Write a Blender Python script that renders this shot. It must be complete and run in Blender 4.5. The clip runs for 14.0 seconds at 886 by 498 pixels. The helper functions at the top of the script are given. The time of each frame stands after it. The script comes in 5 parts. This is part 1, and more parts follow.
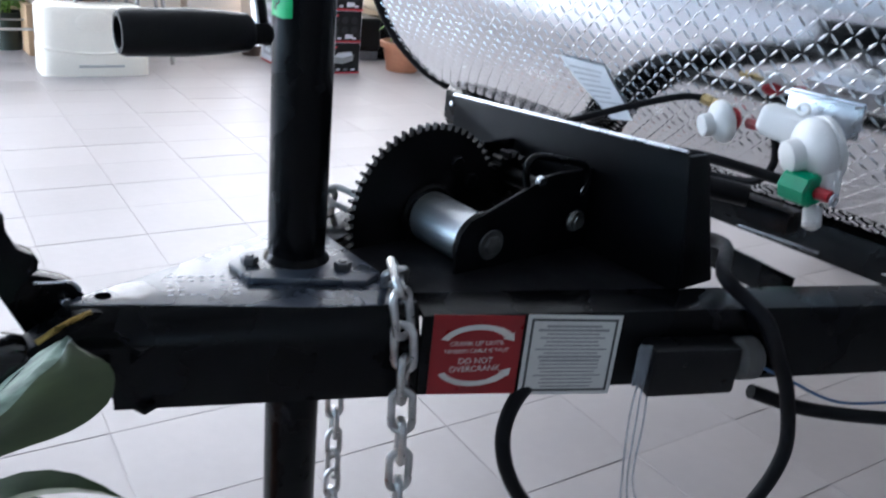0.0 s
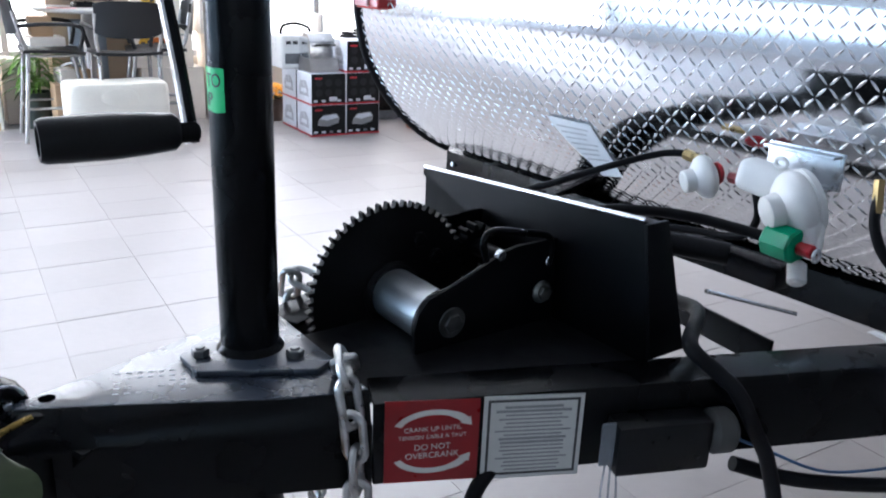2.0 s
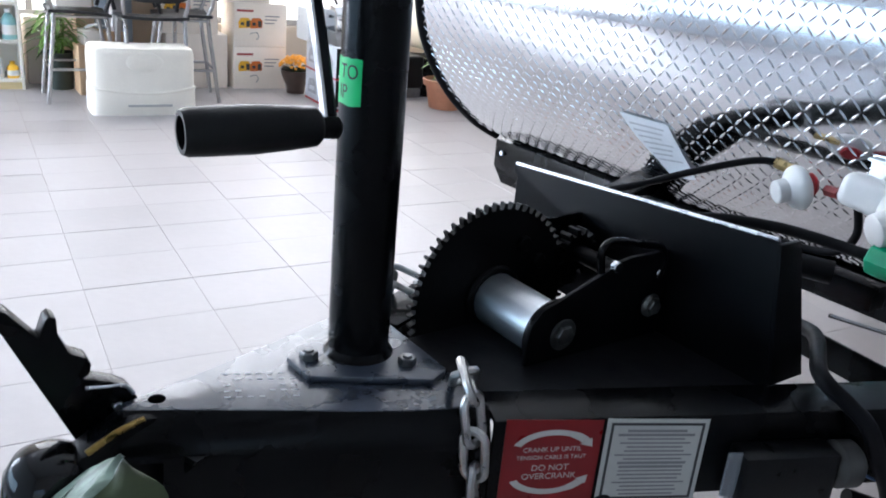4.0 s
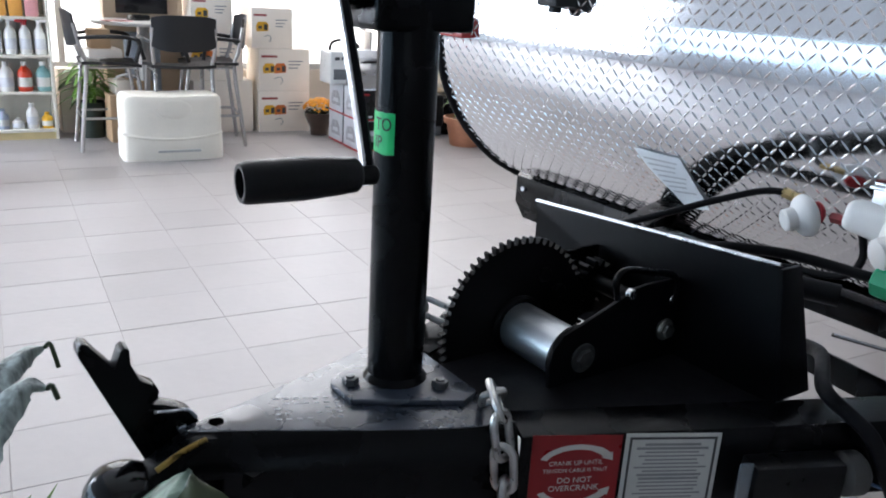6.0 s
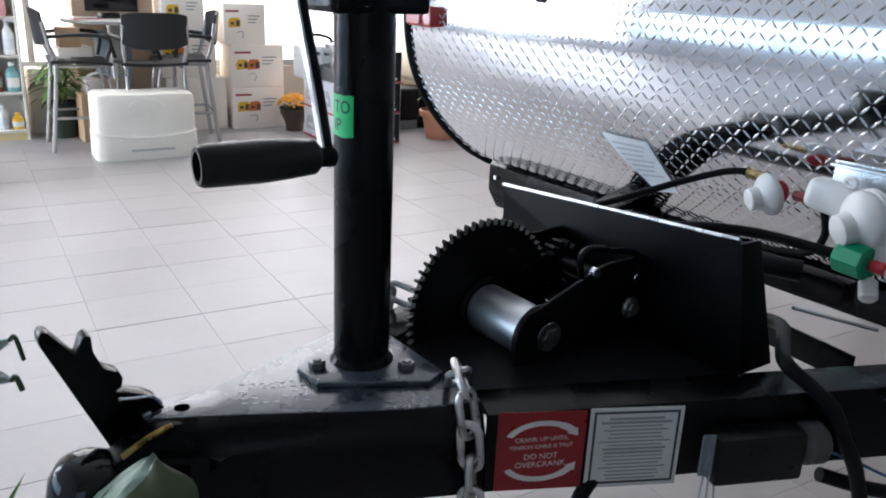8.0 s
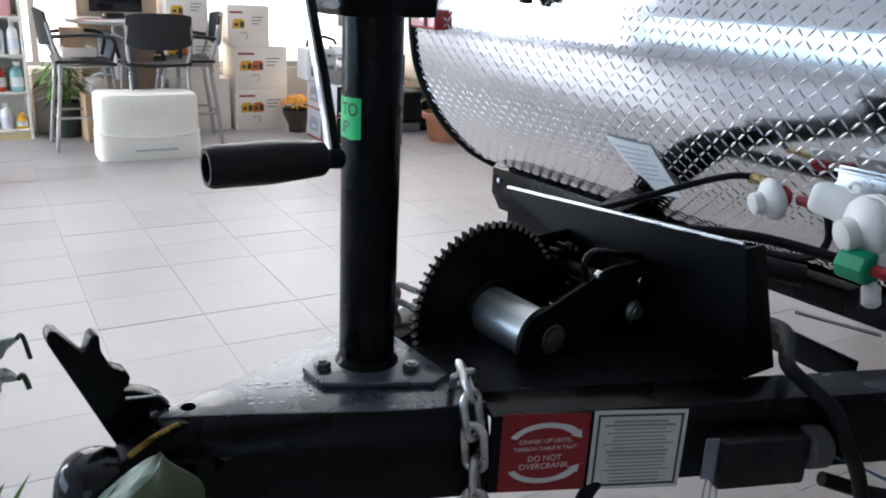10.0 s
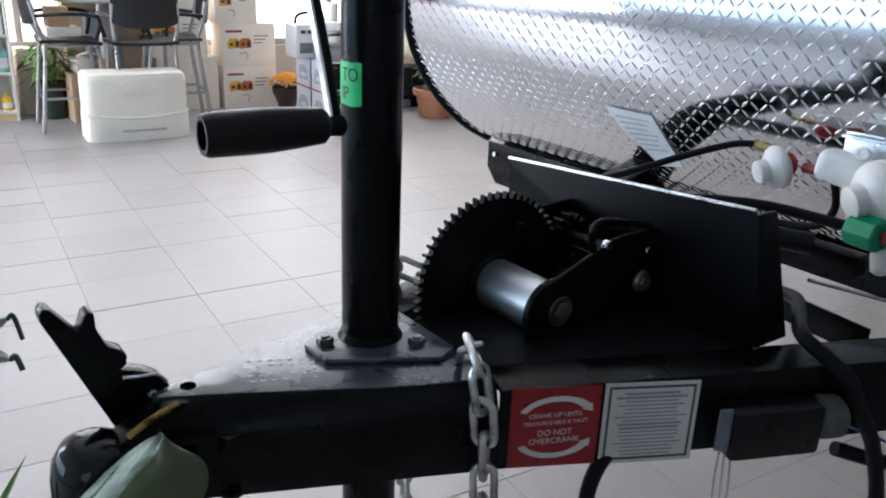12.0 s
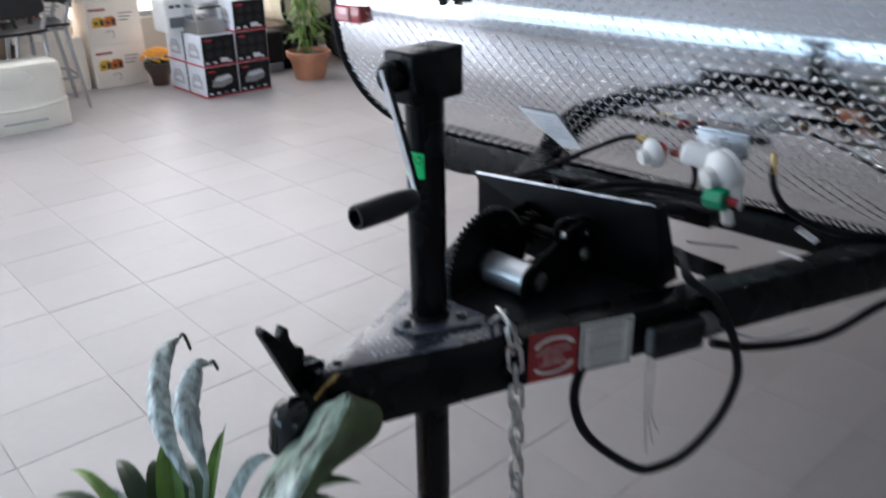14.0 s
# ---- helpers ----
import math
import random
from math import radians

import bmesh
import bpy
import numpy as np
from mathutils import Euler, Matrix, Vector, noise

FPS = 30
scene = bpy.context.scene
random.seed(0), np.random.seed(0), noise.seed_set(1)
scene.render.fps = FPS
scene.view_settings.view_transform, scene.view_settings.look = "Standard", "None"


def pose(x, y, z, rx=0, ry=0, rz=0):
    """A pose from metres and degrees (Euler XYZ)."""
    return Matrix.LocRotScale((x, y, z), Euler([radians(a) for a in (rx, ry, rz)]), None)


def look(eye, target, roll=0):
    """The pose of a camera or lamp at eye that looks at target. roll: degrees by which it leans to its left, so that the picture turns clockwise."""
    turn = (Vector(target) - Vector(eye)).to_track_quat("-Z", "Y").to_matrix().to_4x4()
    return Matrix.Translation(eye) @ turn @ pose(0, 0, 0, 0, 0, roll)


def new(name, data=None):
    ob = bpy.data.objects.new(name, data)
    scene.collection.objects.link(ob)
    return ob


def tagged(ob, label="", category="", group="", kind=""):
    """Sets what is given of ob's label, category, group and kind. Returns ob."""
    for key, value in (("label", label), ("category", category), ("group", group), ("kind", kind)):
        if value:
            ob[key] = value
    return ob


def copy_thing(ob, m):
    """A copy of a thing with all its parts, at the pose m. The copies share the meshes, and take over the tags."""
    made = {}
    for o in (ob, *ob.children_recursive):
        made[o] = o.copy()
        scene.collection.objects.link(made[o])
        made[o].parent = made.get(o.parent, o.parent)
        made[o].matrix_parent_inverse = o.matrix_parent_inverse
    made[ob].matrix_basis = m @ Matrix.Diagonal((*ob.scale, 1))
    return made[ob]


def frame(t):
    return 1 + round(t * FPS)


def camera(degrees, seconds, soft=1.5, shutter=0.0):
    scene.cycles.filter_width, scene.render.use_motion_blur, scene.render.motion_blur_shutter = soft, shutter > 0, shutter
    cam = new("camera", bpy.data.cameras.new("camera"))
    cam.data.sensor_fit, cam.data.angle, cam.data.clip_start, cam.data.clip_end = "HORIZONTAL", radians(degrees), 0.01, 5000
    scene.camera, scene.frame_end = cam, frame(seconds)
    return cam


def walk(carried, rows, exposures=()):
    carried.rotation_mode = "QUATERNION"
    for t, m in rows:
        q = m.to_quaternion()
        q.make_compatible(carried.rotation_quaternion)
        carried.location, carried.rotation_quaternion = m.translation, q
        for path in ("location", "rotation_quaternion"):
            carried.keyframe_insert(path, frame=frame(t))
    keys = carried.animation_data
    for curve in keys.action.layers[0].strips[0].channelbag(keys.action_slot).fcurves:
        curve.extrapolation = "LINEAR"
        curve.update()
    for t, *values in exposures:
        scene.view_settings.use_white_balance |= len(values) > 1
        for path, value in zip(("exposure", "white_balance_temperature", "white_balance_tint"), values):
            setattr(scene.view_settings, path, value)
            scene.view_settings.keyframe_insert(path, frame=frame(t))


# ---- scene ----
cam = camera(57.0, 14.0, soft=1.9, shutter=0.5)
PATH = [
    (0, (0.084, 0.11, 1.237), (0.001, 1.961, 0.483), 6.1),
    (0.5, (0.087, 0.124, 1.238), (0.068, 2.011, 0.575), 7.3),
    (1, (0.069, 0.139, 1.244), (0.043, 2.038, 0.615), 5.6),
    (1.5, (0.119, 0.142, 1.267), (-0.053, 2.046, 0.68), 2.2),
    (2, (0.159, 0.14, 1.265), (-0.023, 2.024, 0.62), 2.4),
    (2.5, (0.156, 0.17, 1.262), (0.053, 2.051, 0.592), 4.5),
    (3, (0.129, 0.153, 1.266), (0.033, 2.045, 0.626), 5.5),
    (3.5, (0.086, 0.158, 1.276), (-0.074, 2.05, 0.648), 5.1),
    (4, (0.045, 0.172, 1.269), (-0.139, 2.039, 0.576), 5.4),
    (6.5, (0.052, 0.096, 1.293), (-0.203, 1.985, 0.687), 3.1),
    (7, (0.058, 0.096, 1.288), (-0.183, 1.982, 0.667), 3.2),
    (7.5, (0.063, 0.093, 1.284), (-0.166, 1.98, 0.66), 2.9),
    (8, (0.067, 0.098, 1.281), (-0.136, 1.987, 0.655), 2.5),
    (10.5, (0.063, 0.091, 1.282), (-0.142, 1.981, 0.662), 3.0),
    (11, (0.064, 0.089, 1.274), (-0.134, 1.971, 0.626), 3.1),
    (11.5, (0.07, 0.091, 1.269), (-0.121, 1.966, 0.601), 2.6),
    (12, (0.049, 0.113, 1.267), (-0.133, 1.988, 0.597), 2.3),
    (12.5, (0.011, 0.158, 1.241), (-0.119, 2.04, 0.576), 3.0),
    (13, (-0.059, 0.168, 1.271), (-0.08, 2.077, 0.674), 5.2),
    (13.5, (-0.149, 0.012, 1.375), (-0.043, 1.863, 0.627), 4.5),
    (13.7, (-0.165, -0.11, 1.455), (-0.077, 1.743, 0.708), 1.4),
    (14, (-0.152, -0.27, 1.513), (-0.01, 1.553, 0.703), -0.9),
]
walk(cam, [(t, look(eye, target, roll)) for t, eye, target, roll in PATH],
     [(0.0, 0.42, 5700, 10), (3.5, 0.42, 5700, 10), (4.5, 0.26, 5900, 10), (6.5, 0.04, 6000, 10), (12.5, 0.04, 6000, 10), (14.0, 0.0, 6000, 10)])

# ---- light ----
world = bpy.data.worlds.new("world")
scene.world = world
world.use_nodes = True
_wn = world.node_tree
sky = _wn.nodes.new("ShaderNodeTexSky")
sky.sky_type = "NISHITA"
sky.sun_disc = False
sky.sun_elevation = radians(38)
sky.sun_rotation = radians(-60)
_wn.links.new(sky.outputs["Color"], _wn.nodes["Background"].inputs["Color"])
_wn.nodes["Background"].inputs["Strength"].default_value = 0.12

ROOM = pose(0, 0, 0, 0, 0, 36.87)        # showroom axes: u along the back wall, v towards it
TRAILER = pose(-0.095, 0.83, 0, 0, 0, -48)  # x across the trailer, y along it, origin under the jack


def window_lamp(name, u, v, z, turn, wide, high, watts, tint):
    """Daylight, or added fill, that comes in through one window opening."""
    data = bpy.data.lights.new(name, "AREA")
    data.shape, data.size, data.size_y, data.energy = "RECTANGLE", wide, high, watts
    data.color = tint
    ob = new(name, data)
    ob.matrix_world = ROOM @ pose(u, v, z, 90, 0, turn)
    return ob


window_lamp("window_light_west", -3.66, 2.65, 1.2, -90, 4.1, 1.3, 50, (0.56, 0.79, 1.0))
window_lamp("shop_door_light_west", -3.66, 6.0, 1.75, -90, 2.3, 2.9, 225, (0.88, 0.93, 1.0))
# weak fill from the south, added to brighten the fronts of far things
window_lamp("fill_light_south", -2.1, -3.36, 1.65, 0, 2.4, 1.5, 4, (0.72, 0.86, 1.0))
window_lamp("window_light_north", 2.6, 7.62, 2.88, 180, 6.6, 4.8, 400, (1.0, 0.93, 0.86))


# ---- materials ----
def mat(name, color, rough=0.5, metal=0.0, var=0.12, scale=8.0, bump=0.0, bscale=120.0, coat=0.0, rvar=0.1, fine=90.0, piece=0.0, trans=0.0, spec=0.5, stretch=None):
    """A procedural surface: large blotches, fine grain, uneven gloss and fine relief."""
    m = bpy.data.materials.new(name)
    m.use_nodes = True
    t = m.node_tree
    p = t.nodes["Principled BSDF"]
    p.inputs["Metallic"].default_value = metal
    p.inputs["Coat Weight"].default_value = coat
    p.inputs["Specular IOR Level"].default_value = spec
    p.inputs["Transmission Weight"].default_value = trans
    co = t.nodes.new("ShaderNodeTexCoord")
    big = t.nodes.new("ShaderNodeTexNoise")
    big.inputs["Scale"].default_value, big.inputs["Detail"].default_value = scale, 6
    small = t.nodes.new("ShaderNodeTexNoise")
    small.inputs["Scale"].default_value, small.inputs["Detail"].default_value = fine, 3
    where = co.outputs["Object"]
    if stretch:
        mp = t.nodes.new("ShaderNodeMapping")
        mp.inputs["Scale"].default_value = stretch
        t.links.new(where, mp.inputs["Vector"])
        where = mp.outputs["Vector"]
    if piece:
        own = t.nodes.new("ShaderNodeObjectInfo")
        shift = t.nodes.new("ShaderNodeVectorMath")
        shift.operation = "MULTIPLY_ADD"
        shift.inputs[1].default_value = (53.0, 31.0, 17.0)
        t.links.new(own.outputs["Random"], shift.inputs[0])
        t.links.new(where, shift.inputs[2])
        where = shift.outputs["Vector"]
    for n in (big, small):
        t.links.new(where, n.inputs["Vector"])
    add = t.nodes.new("ShaderNodeMath")
    add.operation = "MULTIPLY_ADD"
    add.inputs[1].default_value = 0.35
    t.links.new(small.outputs["Fac"], add.inputs[0])
    t.links.new(big.outputs["Fac"], add.inputs[2])
    ramp = t.nodes.new("ShaderNodeValToRGB")
    lo = [max(0, c * (1 - var)) for c in color]
    hi = [min(1, c * (1 + var)) for c in color]
    ramp.color_ramp.elements[0].position, ramp.color_ramp.elements[0].color = 0.45, (*lo, 1)
    ramp.color_ramp.elements[1].position, ramp.color_ramp.elements[1].color = 0.9, (*hi, 1)
    t.links.new(add.outputs[0], ramp.inputs["Fac"])
    last = ramp.outputs["Color"]
    if piece:
        info = t.nodes.new("ShaderNodeObjectInfo")
        hsv = t.nodes.new("ShaderNodeHueSaturation")
        rng = t.nodes.new("ShaderNodeMapRange")
        rng.inputs["To Min"].default_value, rng.inputs["To Max"].default_value = 1 - piece, 1 + piece
        t.links.new(info.outputs["Random"], rng.inputs["Value"])
        t.links.new(rng.outputs["Result"], hsv.inputs["Value"])
        t.links.new(last, hsv.inputs["Color"])
        last = hsv.outputs["Color"]
    t.links.new(last, p.inputs["Base Color"])
    rr = t.nodes.new("ShaderNodeMapRange")
    rr.inputs["To Min"].default_value, rr.inputs["To Max"].default_value = max(0.02, rough - rvar), min(1, rough + rvar)
    rr.inputs["From Min"].default_value, rr.inputs["From Max"].default_value = 0.3, 0.7
    t.links.new(big.outputs["Fac"], rr.inputs["Value"])
    t.links.new(rr.outputs["Result"], p.inputs["Roughness"])
    if bump:
        bn = t.nodes.new("ShaderNodeTexNoise")
        bn.inputs["Scale"].default_value, bn.inputs["Detail"].default_value = bscale, 4
        t.links.new(where, bn.inputs["Vector"])
        b = t.nodes.new("ShaderNodeBump")
        b.inputs["Strength"].default_value, b.inputs["Distance"].default_value = bump, 0.002
        t.links.new(bn.outputs["Fac"], b.inputs["Height"])
        t.links.new(b.outputs["Normal"], p.inputs["Normal"])
    return m


M_TILE = mat("beige_tile", (0.378, 0.352, 0.343), 0.36, var=0.05, scale=3.0, bump=0.22, bscale=28, fine=30, piece=0.04, rvar=0.04)
M_GROUT = mat("grout", (0.36, 0.325, 0.30), 0.8, bump=0.3)
M_WALL = mat("wall_paint", (0.50, 0.44, 0.37), 0.7, var=0.05, scale=2, bump=0.1)
M_CEIL = mat("ceiling_paint", (0.58, 0.60, 0.63), 0.8, var=0.04, scale=2, bump=0.1)
M_BLUE_WALL = mat("blue_grey_wall_paint", (0.48, 0.55, 0.63), 0.6, var=0.06, scale=2, bump=0.1)
# dark colour for the unseen walls, chosen to cut bounced light
M_DARK_WALL = mat("bounce_cutting_wall_paint", (0.24, 0.25, 0.27), 0.6, var=0.06, scale=2, bump=0.1)
M_FRAME = mat("window_frame_grey", (0.35, 0.35, 0.35), 0.4, var=0.05)
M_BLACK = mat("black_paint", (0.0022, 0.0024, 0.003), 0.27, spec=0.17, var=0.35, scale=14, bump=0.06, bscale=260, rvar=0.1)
# paler bluish base colour holds part of the sheen on coupler top and flange
M_COUPLER = mat("black_coupler_paint_with_sheen", (0.030, 0.038, 0.055), 0.27, spec=0.9, coat=0.12, var=0.4, scale=22, bump=0.08, bscale=180, rvar=0.13)
M_FLAT = mat("satin_black_paint", (0.003, 0.0032, 0.004), 0.42, var=0.35, scale=14, bump=0.08, bscale=240, rvar=0.12, spec=0.07)
M_CAST = mat("black_cast_steel", (0.003, 0.003, 0.0034), 0.45, spec=0.14, var=0.3, scale=30, bump=0.15, bscale=300)
M_RUBBER = mat("black_rubber", (0.006, 0.006, 0.0075), 0.5, spec=0.16, var=0.3, scale=30, bump=0.1)
M_PLASTIC = mat("black_plastic", (0.004, 0.004, 0.005), 0.36, spec=0.28, var=0.2, scale=40, bump=0.1, bscale=400)
M_STEEL = mat("zinc_plated_steel", (0.62, 0.64, 0.67), 0.3, 1.0, var=0.18, scale=25, bump=0.08, bscale=200)
M_CHAIN = mat("galvanised_chain", (0.55, 0.55, 0.54), 0.34, 1.0, var=0.25, scale=60, bump=0.1, bscale=300)
M_DRUM = mat("brushed_zinc_drum", (0.84, 0.88, 0.93), 0.36, 1.0, var=0.16, scale=40, bump=0.15, bscale=150, stretch=(0.12, 1, 1))
M_CHROME = mat("bright_steel", (0.75, 0.76, 0.78), 0.2, 1.0, var=0.08, scale=15)
M_PLATE = mat("diamond_plate_aluminium", (0.78, 0.785, 0.80), 0.10, 1.0, var=0.06, scale=5, bump=0.035, bscale=70, rvar=0.03)
M_LOZENGE = mat("polished_tread", (0.90, 0.905, 0.915), 0.24, 1.0, var=0.04, scale=9, rvar=0.04)
M_RED = mat("red_label", (0.27, 0.007, 0.011), 0.35, var=0.1, scale=20)
M_WHITE_LABEL = mat("white_label", (0.62, 0.62, 0.58), 0.4, var=0.06, scale=15)
M_INK = mat("dark_ink", (0.05, 0.05, 0.05), 0.5)
M_GREY_INK = mat("grey_ink", (0.26, 0.26, 0.26), 0.5)
M_GREEN_TAPE = mat("green_tape", (0.02, 0.62, 0.16), 0.45, var=0.06, scale=60, bump=0.2, bscale=90)
M_GREEN_FIT = mat("green_plastic", (0.0, 0.28, 0.13), 0.4, var=0.1, scale=40)
M_WHITE_PL = mat("white_plastic", (0.78, 0.78, 0.76), 0.35, var=0.04, scale=20)
M_COVER = mat("cream_polymer", (0.93, 0.88, 0.77), 0.42, var=0.05, scale=4, bump=0.15, bscale=140)
M_BRASS = mat("brass", (0.55, 0.42, 0.2), 0.3, 1.0, var=0.2, scale=50)
M_RED_PL = mat("red_plastic", (0.45, 0.02, 0.03), 0.35, var=0.1, scale=30)
M_GREY_PL = mat("grey_plastic", (0.16, 0.17, 0.18), 0.45, var=0.15, scale=30)
M_PAPER = mat("paper", (0.74, 0.75, 0.76), 0.6, var=0.06, scale=30, bump=0.3, bscale=60)
M_RED_LENS = mat("red_lens", (0.40, 0.03, 0.03), 0.15, var=0.1, scale=30, coat=0.5)
M_PINK_LENS = mat("pale_red_lens", (0.75, 0.36, 0.36), 0.15, var=0.1, scale=30, coat=0.5)
M_CARD = mat("brown_cardboard", (0.50, 0.34, 0.20), 0.75, var=0.1, scale=5, bump=0.2)
M_WCARD = mat("white_cardboard", (0.90, 0.82, 0.72), 0.65, var=0.06, scale=4, bump=0.15)
M_BCARD = mat("black_carton", (0.009, 0.009, 0.0095), 0.5, var=0.3, scale=12, spec=0.2)
M_SCARD = mat("pale_carton_side", (0.66, 0.68, 0.72), 0.45, var=0.08, scale=12)
M_PRINT = mat("red_brown_print", (0.34, 0.05, 0.045), 0.5)
M_YELLOW = mat("yellow_print", (0.75, 0.42, 0.02), 0.5, var=0.1, scale=30)
M_ORANGE = mat("orange_print", (0.62, 0.16, 0.02), 0.5, var=0.1, scale=30)
M_TERRA = mat("terracotta", (0.46, 0.20, 0.11), 0.7, var=0.15, scale=12, bump=0.3)
M_SOIL = mat("soil", (0.05, 0.035, 0.025), 0.9, var=0.4, scale=40, bump=0.8)
M_PETAL = mat("orange_petals", (0.80, 0.33, 0.01), 0.6, var=0.25, scale=40)
M_BROWN_POT = mat("brown_pot", (0.06, 0.035, 0.025), 0.4, var=0.2, scale=15)
M_DARK_POT = mat("dark_green_pot", (0.02, 0.032, 0.026), 0.5, var=0.2, scale=10)
M_LEAF = mat("green_leaf", (0.13, 0.24, 0.04), 0.38, var=0.35, scale=18, bump=0.3, bscale=60)
M_PALE_LEAF = mat("pale_glossy_leaf", (0.26, 0.33, 0.27), 0.3, var=0.3, scale=22, bump=0.3, bscale=60)
M_DARK_LEAF = mat("dark_leaf", (0.035, 0.06, 0.025), 0.34, var=0.3, scale=18, bump=0.3, bscale=60)
M_STOOL = mat("satin_steel_tube", (0.42, 0.41, 0.40), 0.35, 1.0, var=0.1)
M_SEAT = mat("charcoal_plastic", (0.012, 0.012, 0.0135), 0.45, var=0.2, scale=12)
M_TABLETOP = mat("pale_laminate", (0.5, 0.48, 0.45), 0.4, var=0.05)
M_KIOSK = mat("tan_laminate", (0.52, 0.39, 0.27), 0.5, var=0.08, scale=3)
M_SHELF = mat("cream_shelf", (0.82, 0.78, 0.68), 0.5, var=0.05, scale=4)
M_SCREEN = mat("black_screen", (0.01, 0.01, 0.012), 0.15)
M_CREAM = mat("cream_fibreglass", (0.66, 0.58, 0.44), 0.3, var=0.05, scale=3, coat=0.3)
M_TYRE = mat("tyre_rubber", (0.015, 0.015, 0.015), 0.7, var=0.2, scale=30)
M_GLASS = bpy.data.materials.new("window_glass")
M_GLASS.use_nodes = True
_g = M_GLASS.node_tree.nodes["Principled BSDF"]
_g.inputs["Transmission Weight"].default_value, _g.inputs["Roughness"].default_value, _g.inputs["IOR"].default_value = 1.0, 0.0, 1.45
M_CLEAR = mat("clear_plastic_tube", (0.55, 0.6, 0.66), 0.12, var=0.1, trans=0.75)


# ---- mesh helpers ----
def part(name, bm, material, parent=None, label="", smooth=38):
    """Links a bmesh as one mesh object under a thing or a part."""
    bmesh.ops.recalc_face_normals(bm, faces=bm.faces[:])
    for f in bm.faces:
        f.smooth = True
    lim = radians(smooth)
    for e in bm.edges:
        if len(e.link_faces) == 2 and e.calc_face_angle(0) > lim:
            e.smooth = False
    me = bpy.data.meshes.new(name)
    bm.to_mesh(me)
    bm.free()
    me.materials.append(material)
    ob = new(name, me)
    ob.parent = parent
    if label:
        ob["label"] = label
    return ob


def thing(name, m, label, category, group="", kind=""):
    ob = new(name)
    ob.empty_display_size = 0.1
    ob.matrix_world = m
    return tagged(ob, label, category, group, kind)


def join(bm, other):
    me = bpy.data.meshes.new("tmp")
    other.to_mesh(me)
    other.free()
    bm.from_mesh(me)
    bpy.data.meshes.remove(me)
    return bm


def box(lo, hi, bev=0.0, seg=2, m=None, bm=None):
    b = bmesh.new()
    bmesh.ops.create_cube(b, size=1.0)
    c = [(lo[i] + hi[i]) / 2 for i in range(3)]
    s = [abs(hi[i] - lo[i]) for i in range(3)]
    bmesh.ops.transform(b, matrix=Matrix.Translation(c) @ Matrix.Diagonal((*s, 1)), verts=b.verts[:])
    if bev:
        bmesh.ops.bevel(b, geom=b.edges[:], offset=bev, segments=seg, profile=0.6, affect="EDGES")
    if m is not None:
        bmesh.ops.transform(b, matrix=m, verts=b.verts[:])
    return b if bm is None else join(bm, b)


def prism(points, place, depth, bev=0.0, bm=None):
    """A flat outline given thickness; place(p, q, d) turns outline and depth into a place."""
    b = bmesh.new()
    lo = [b.verts.new(place(p, q, 0)) for p, q in points]
    hi = [b.verts.new(place(p, q, depth)) for p, q in points]
    b.faces.new(lo)
    b.faces.new(hi[::-1])
    n = len(points)
    for i in range(n):
        b.faces.new((lo[i], hi[i], hi[(i + 1) % n], lo[(i + 1) % n]))
    bmesh.ops.recalc_face_normals(b, faces=b.faces[:])
    if bev:
        bmesh.ops.bevel(b, geom=b.edges[:], offset=bev, segments=2, profile=0.6, affect="EDGES")
    return b if bm is None else join(bm, b)


def smoothed(points, n=8, closed=False):
    """Catmull-Rom through the points."""
    p = [Vector(q) for q in points]
    out = []
    k = len(p)
    for i in range(k if closed else k - 1):
        a, b, c, d = (p[(i + j) % k] if closed else p[min(max(i + j, 0), k - 1)] for j in (-1, 0, 1, 2))
        for s in range(n):
            t = s / n
            out.append(0.5 * ((2 * b) + (c - a) * t + (2 * a - 5 * b + 4 * c - d) * t * t + (3 * b - a - 3 * c + d) * t ** 3))
    if not closed:
        out.append(p[-1])
    return out


def tube(points, r, n=10, closed=False, bm=None, ridge=0.0):
    """A round bar swept along points."""
    b = bmesh.new()
    p = [Vector(q) for q in points]
    k = len(p)
    rings = []
    up = None
    for i in range(k):
        a = p[(i - 1) % k] if closed or i else p[0]
        c = p[(i + 1) % k] if closed or i < k - 1 else p[-1]
        d = (c - a).normalized()
        if up is None:
            up = d.orthogonal().normalized()
        up = (up - d * up.dot(d)).normalized()
        side = d.cross(up)
        rr = r * (1 + (ridge if i % 2 else 0))
        rings.append([b.verts.new(p[i] + rr * (up * math.cos(2 * math.pi * j / n) + side * math.sin(2 * math.pi * j / n))) for j in range(n)])
    for i in range(k if closed else k - 1):
        q, w = rings[i], rings[(i + 1) % k]
        shift = 0
        if closed and i == k - 1:
            shift = min(range(n), key=lambda s: (q[0].co - w[s].co).length)
        for j in range(n):
            b.faces.new((q[j], q[(j + 1) % n], w[(j + 1 + shift) % n], w[(j + shift) % n]))
    if not closed:
        b.faces.new(rings[0][::-1])
        b.faces.new(rings[-1])
    return b if bm is None else join(bm, b)


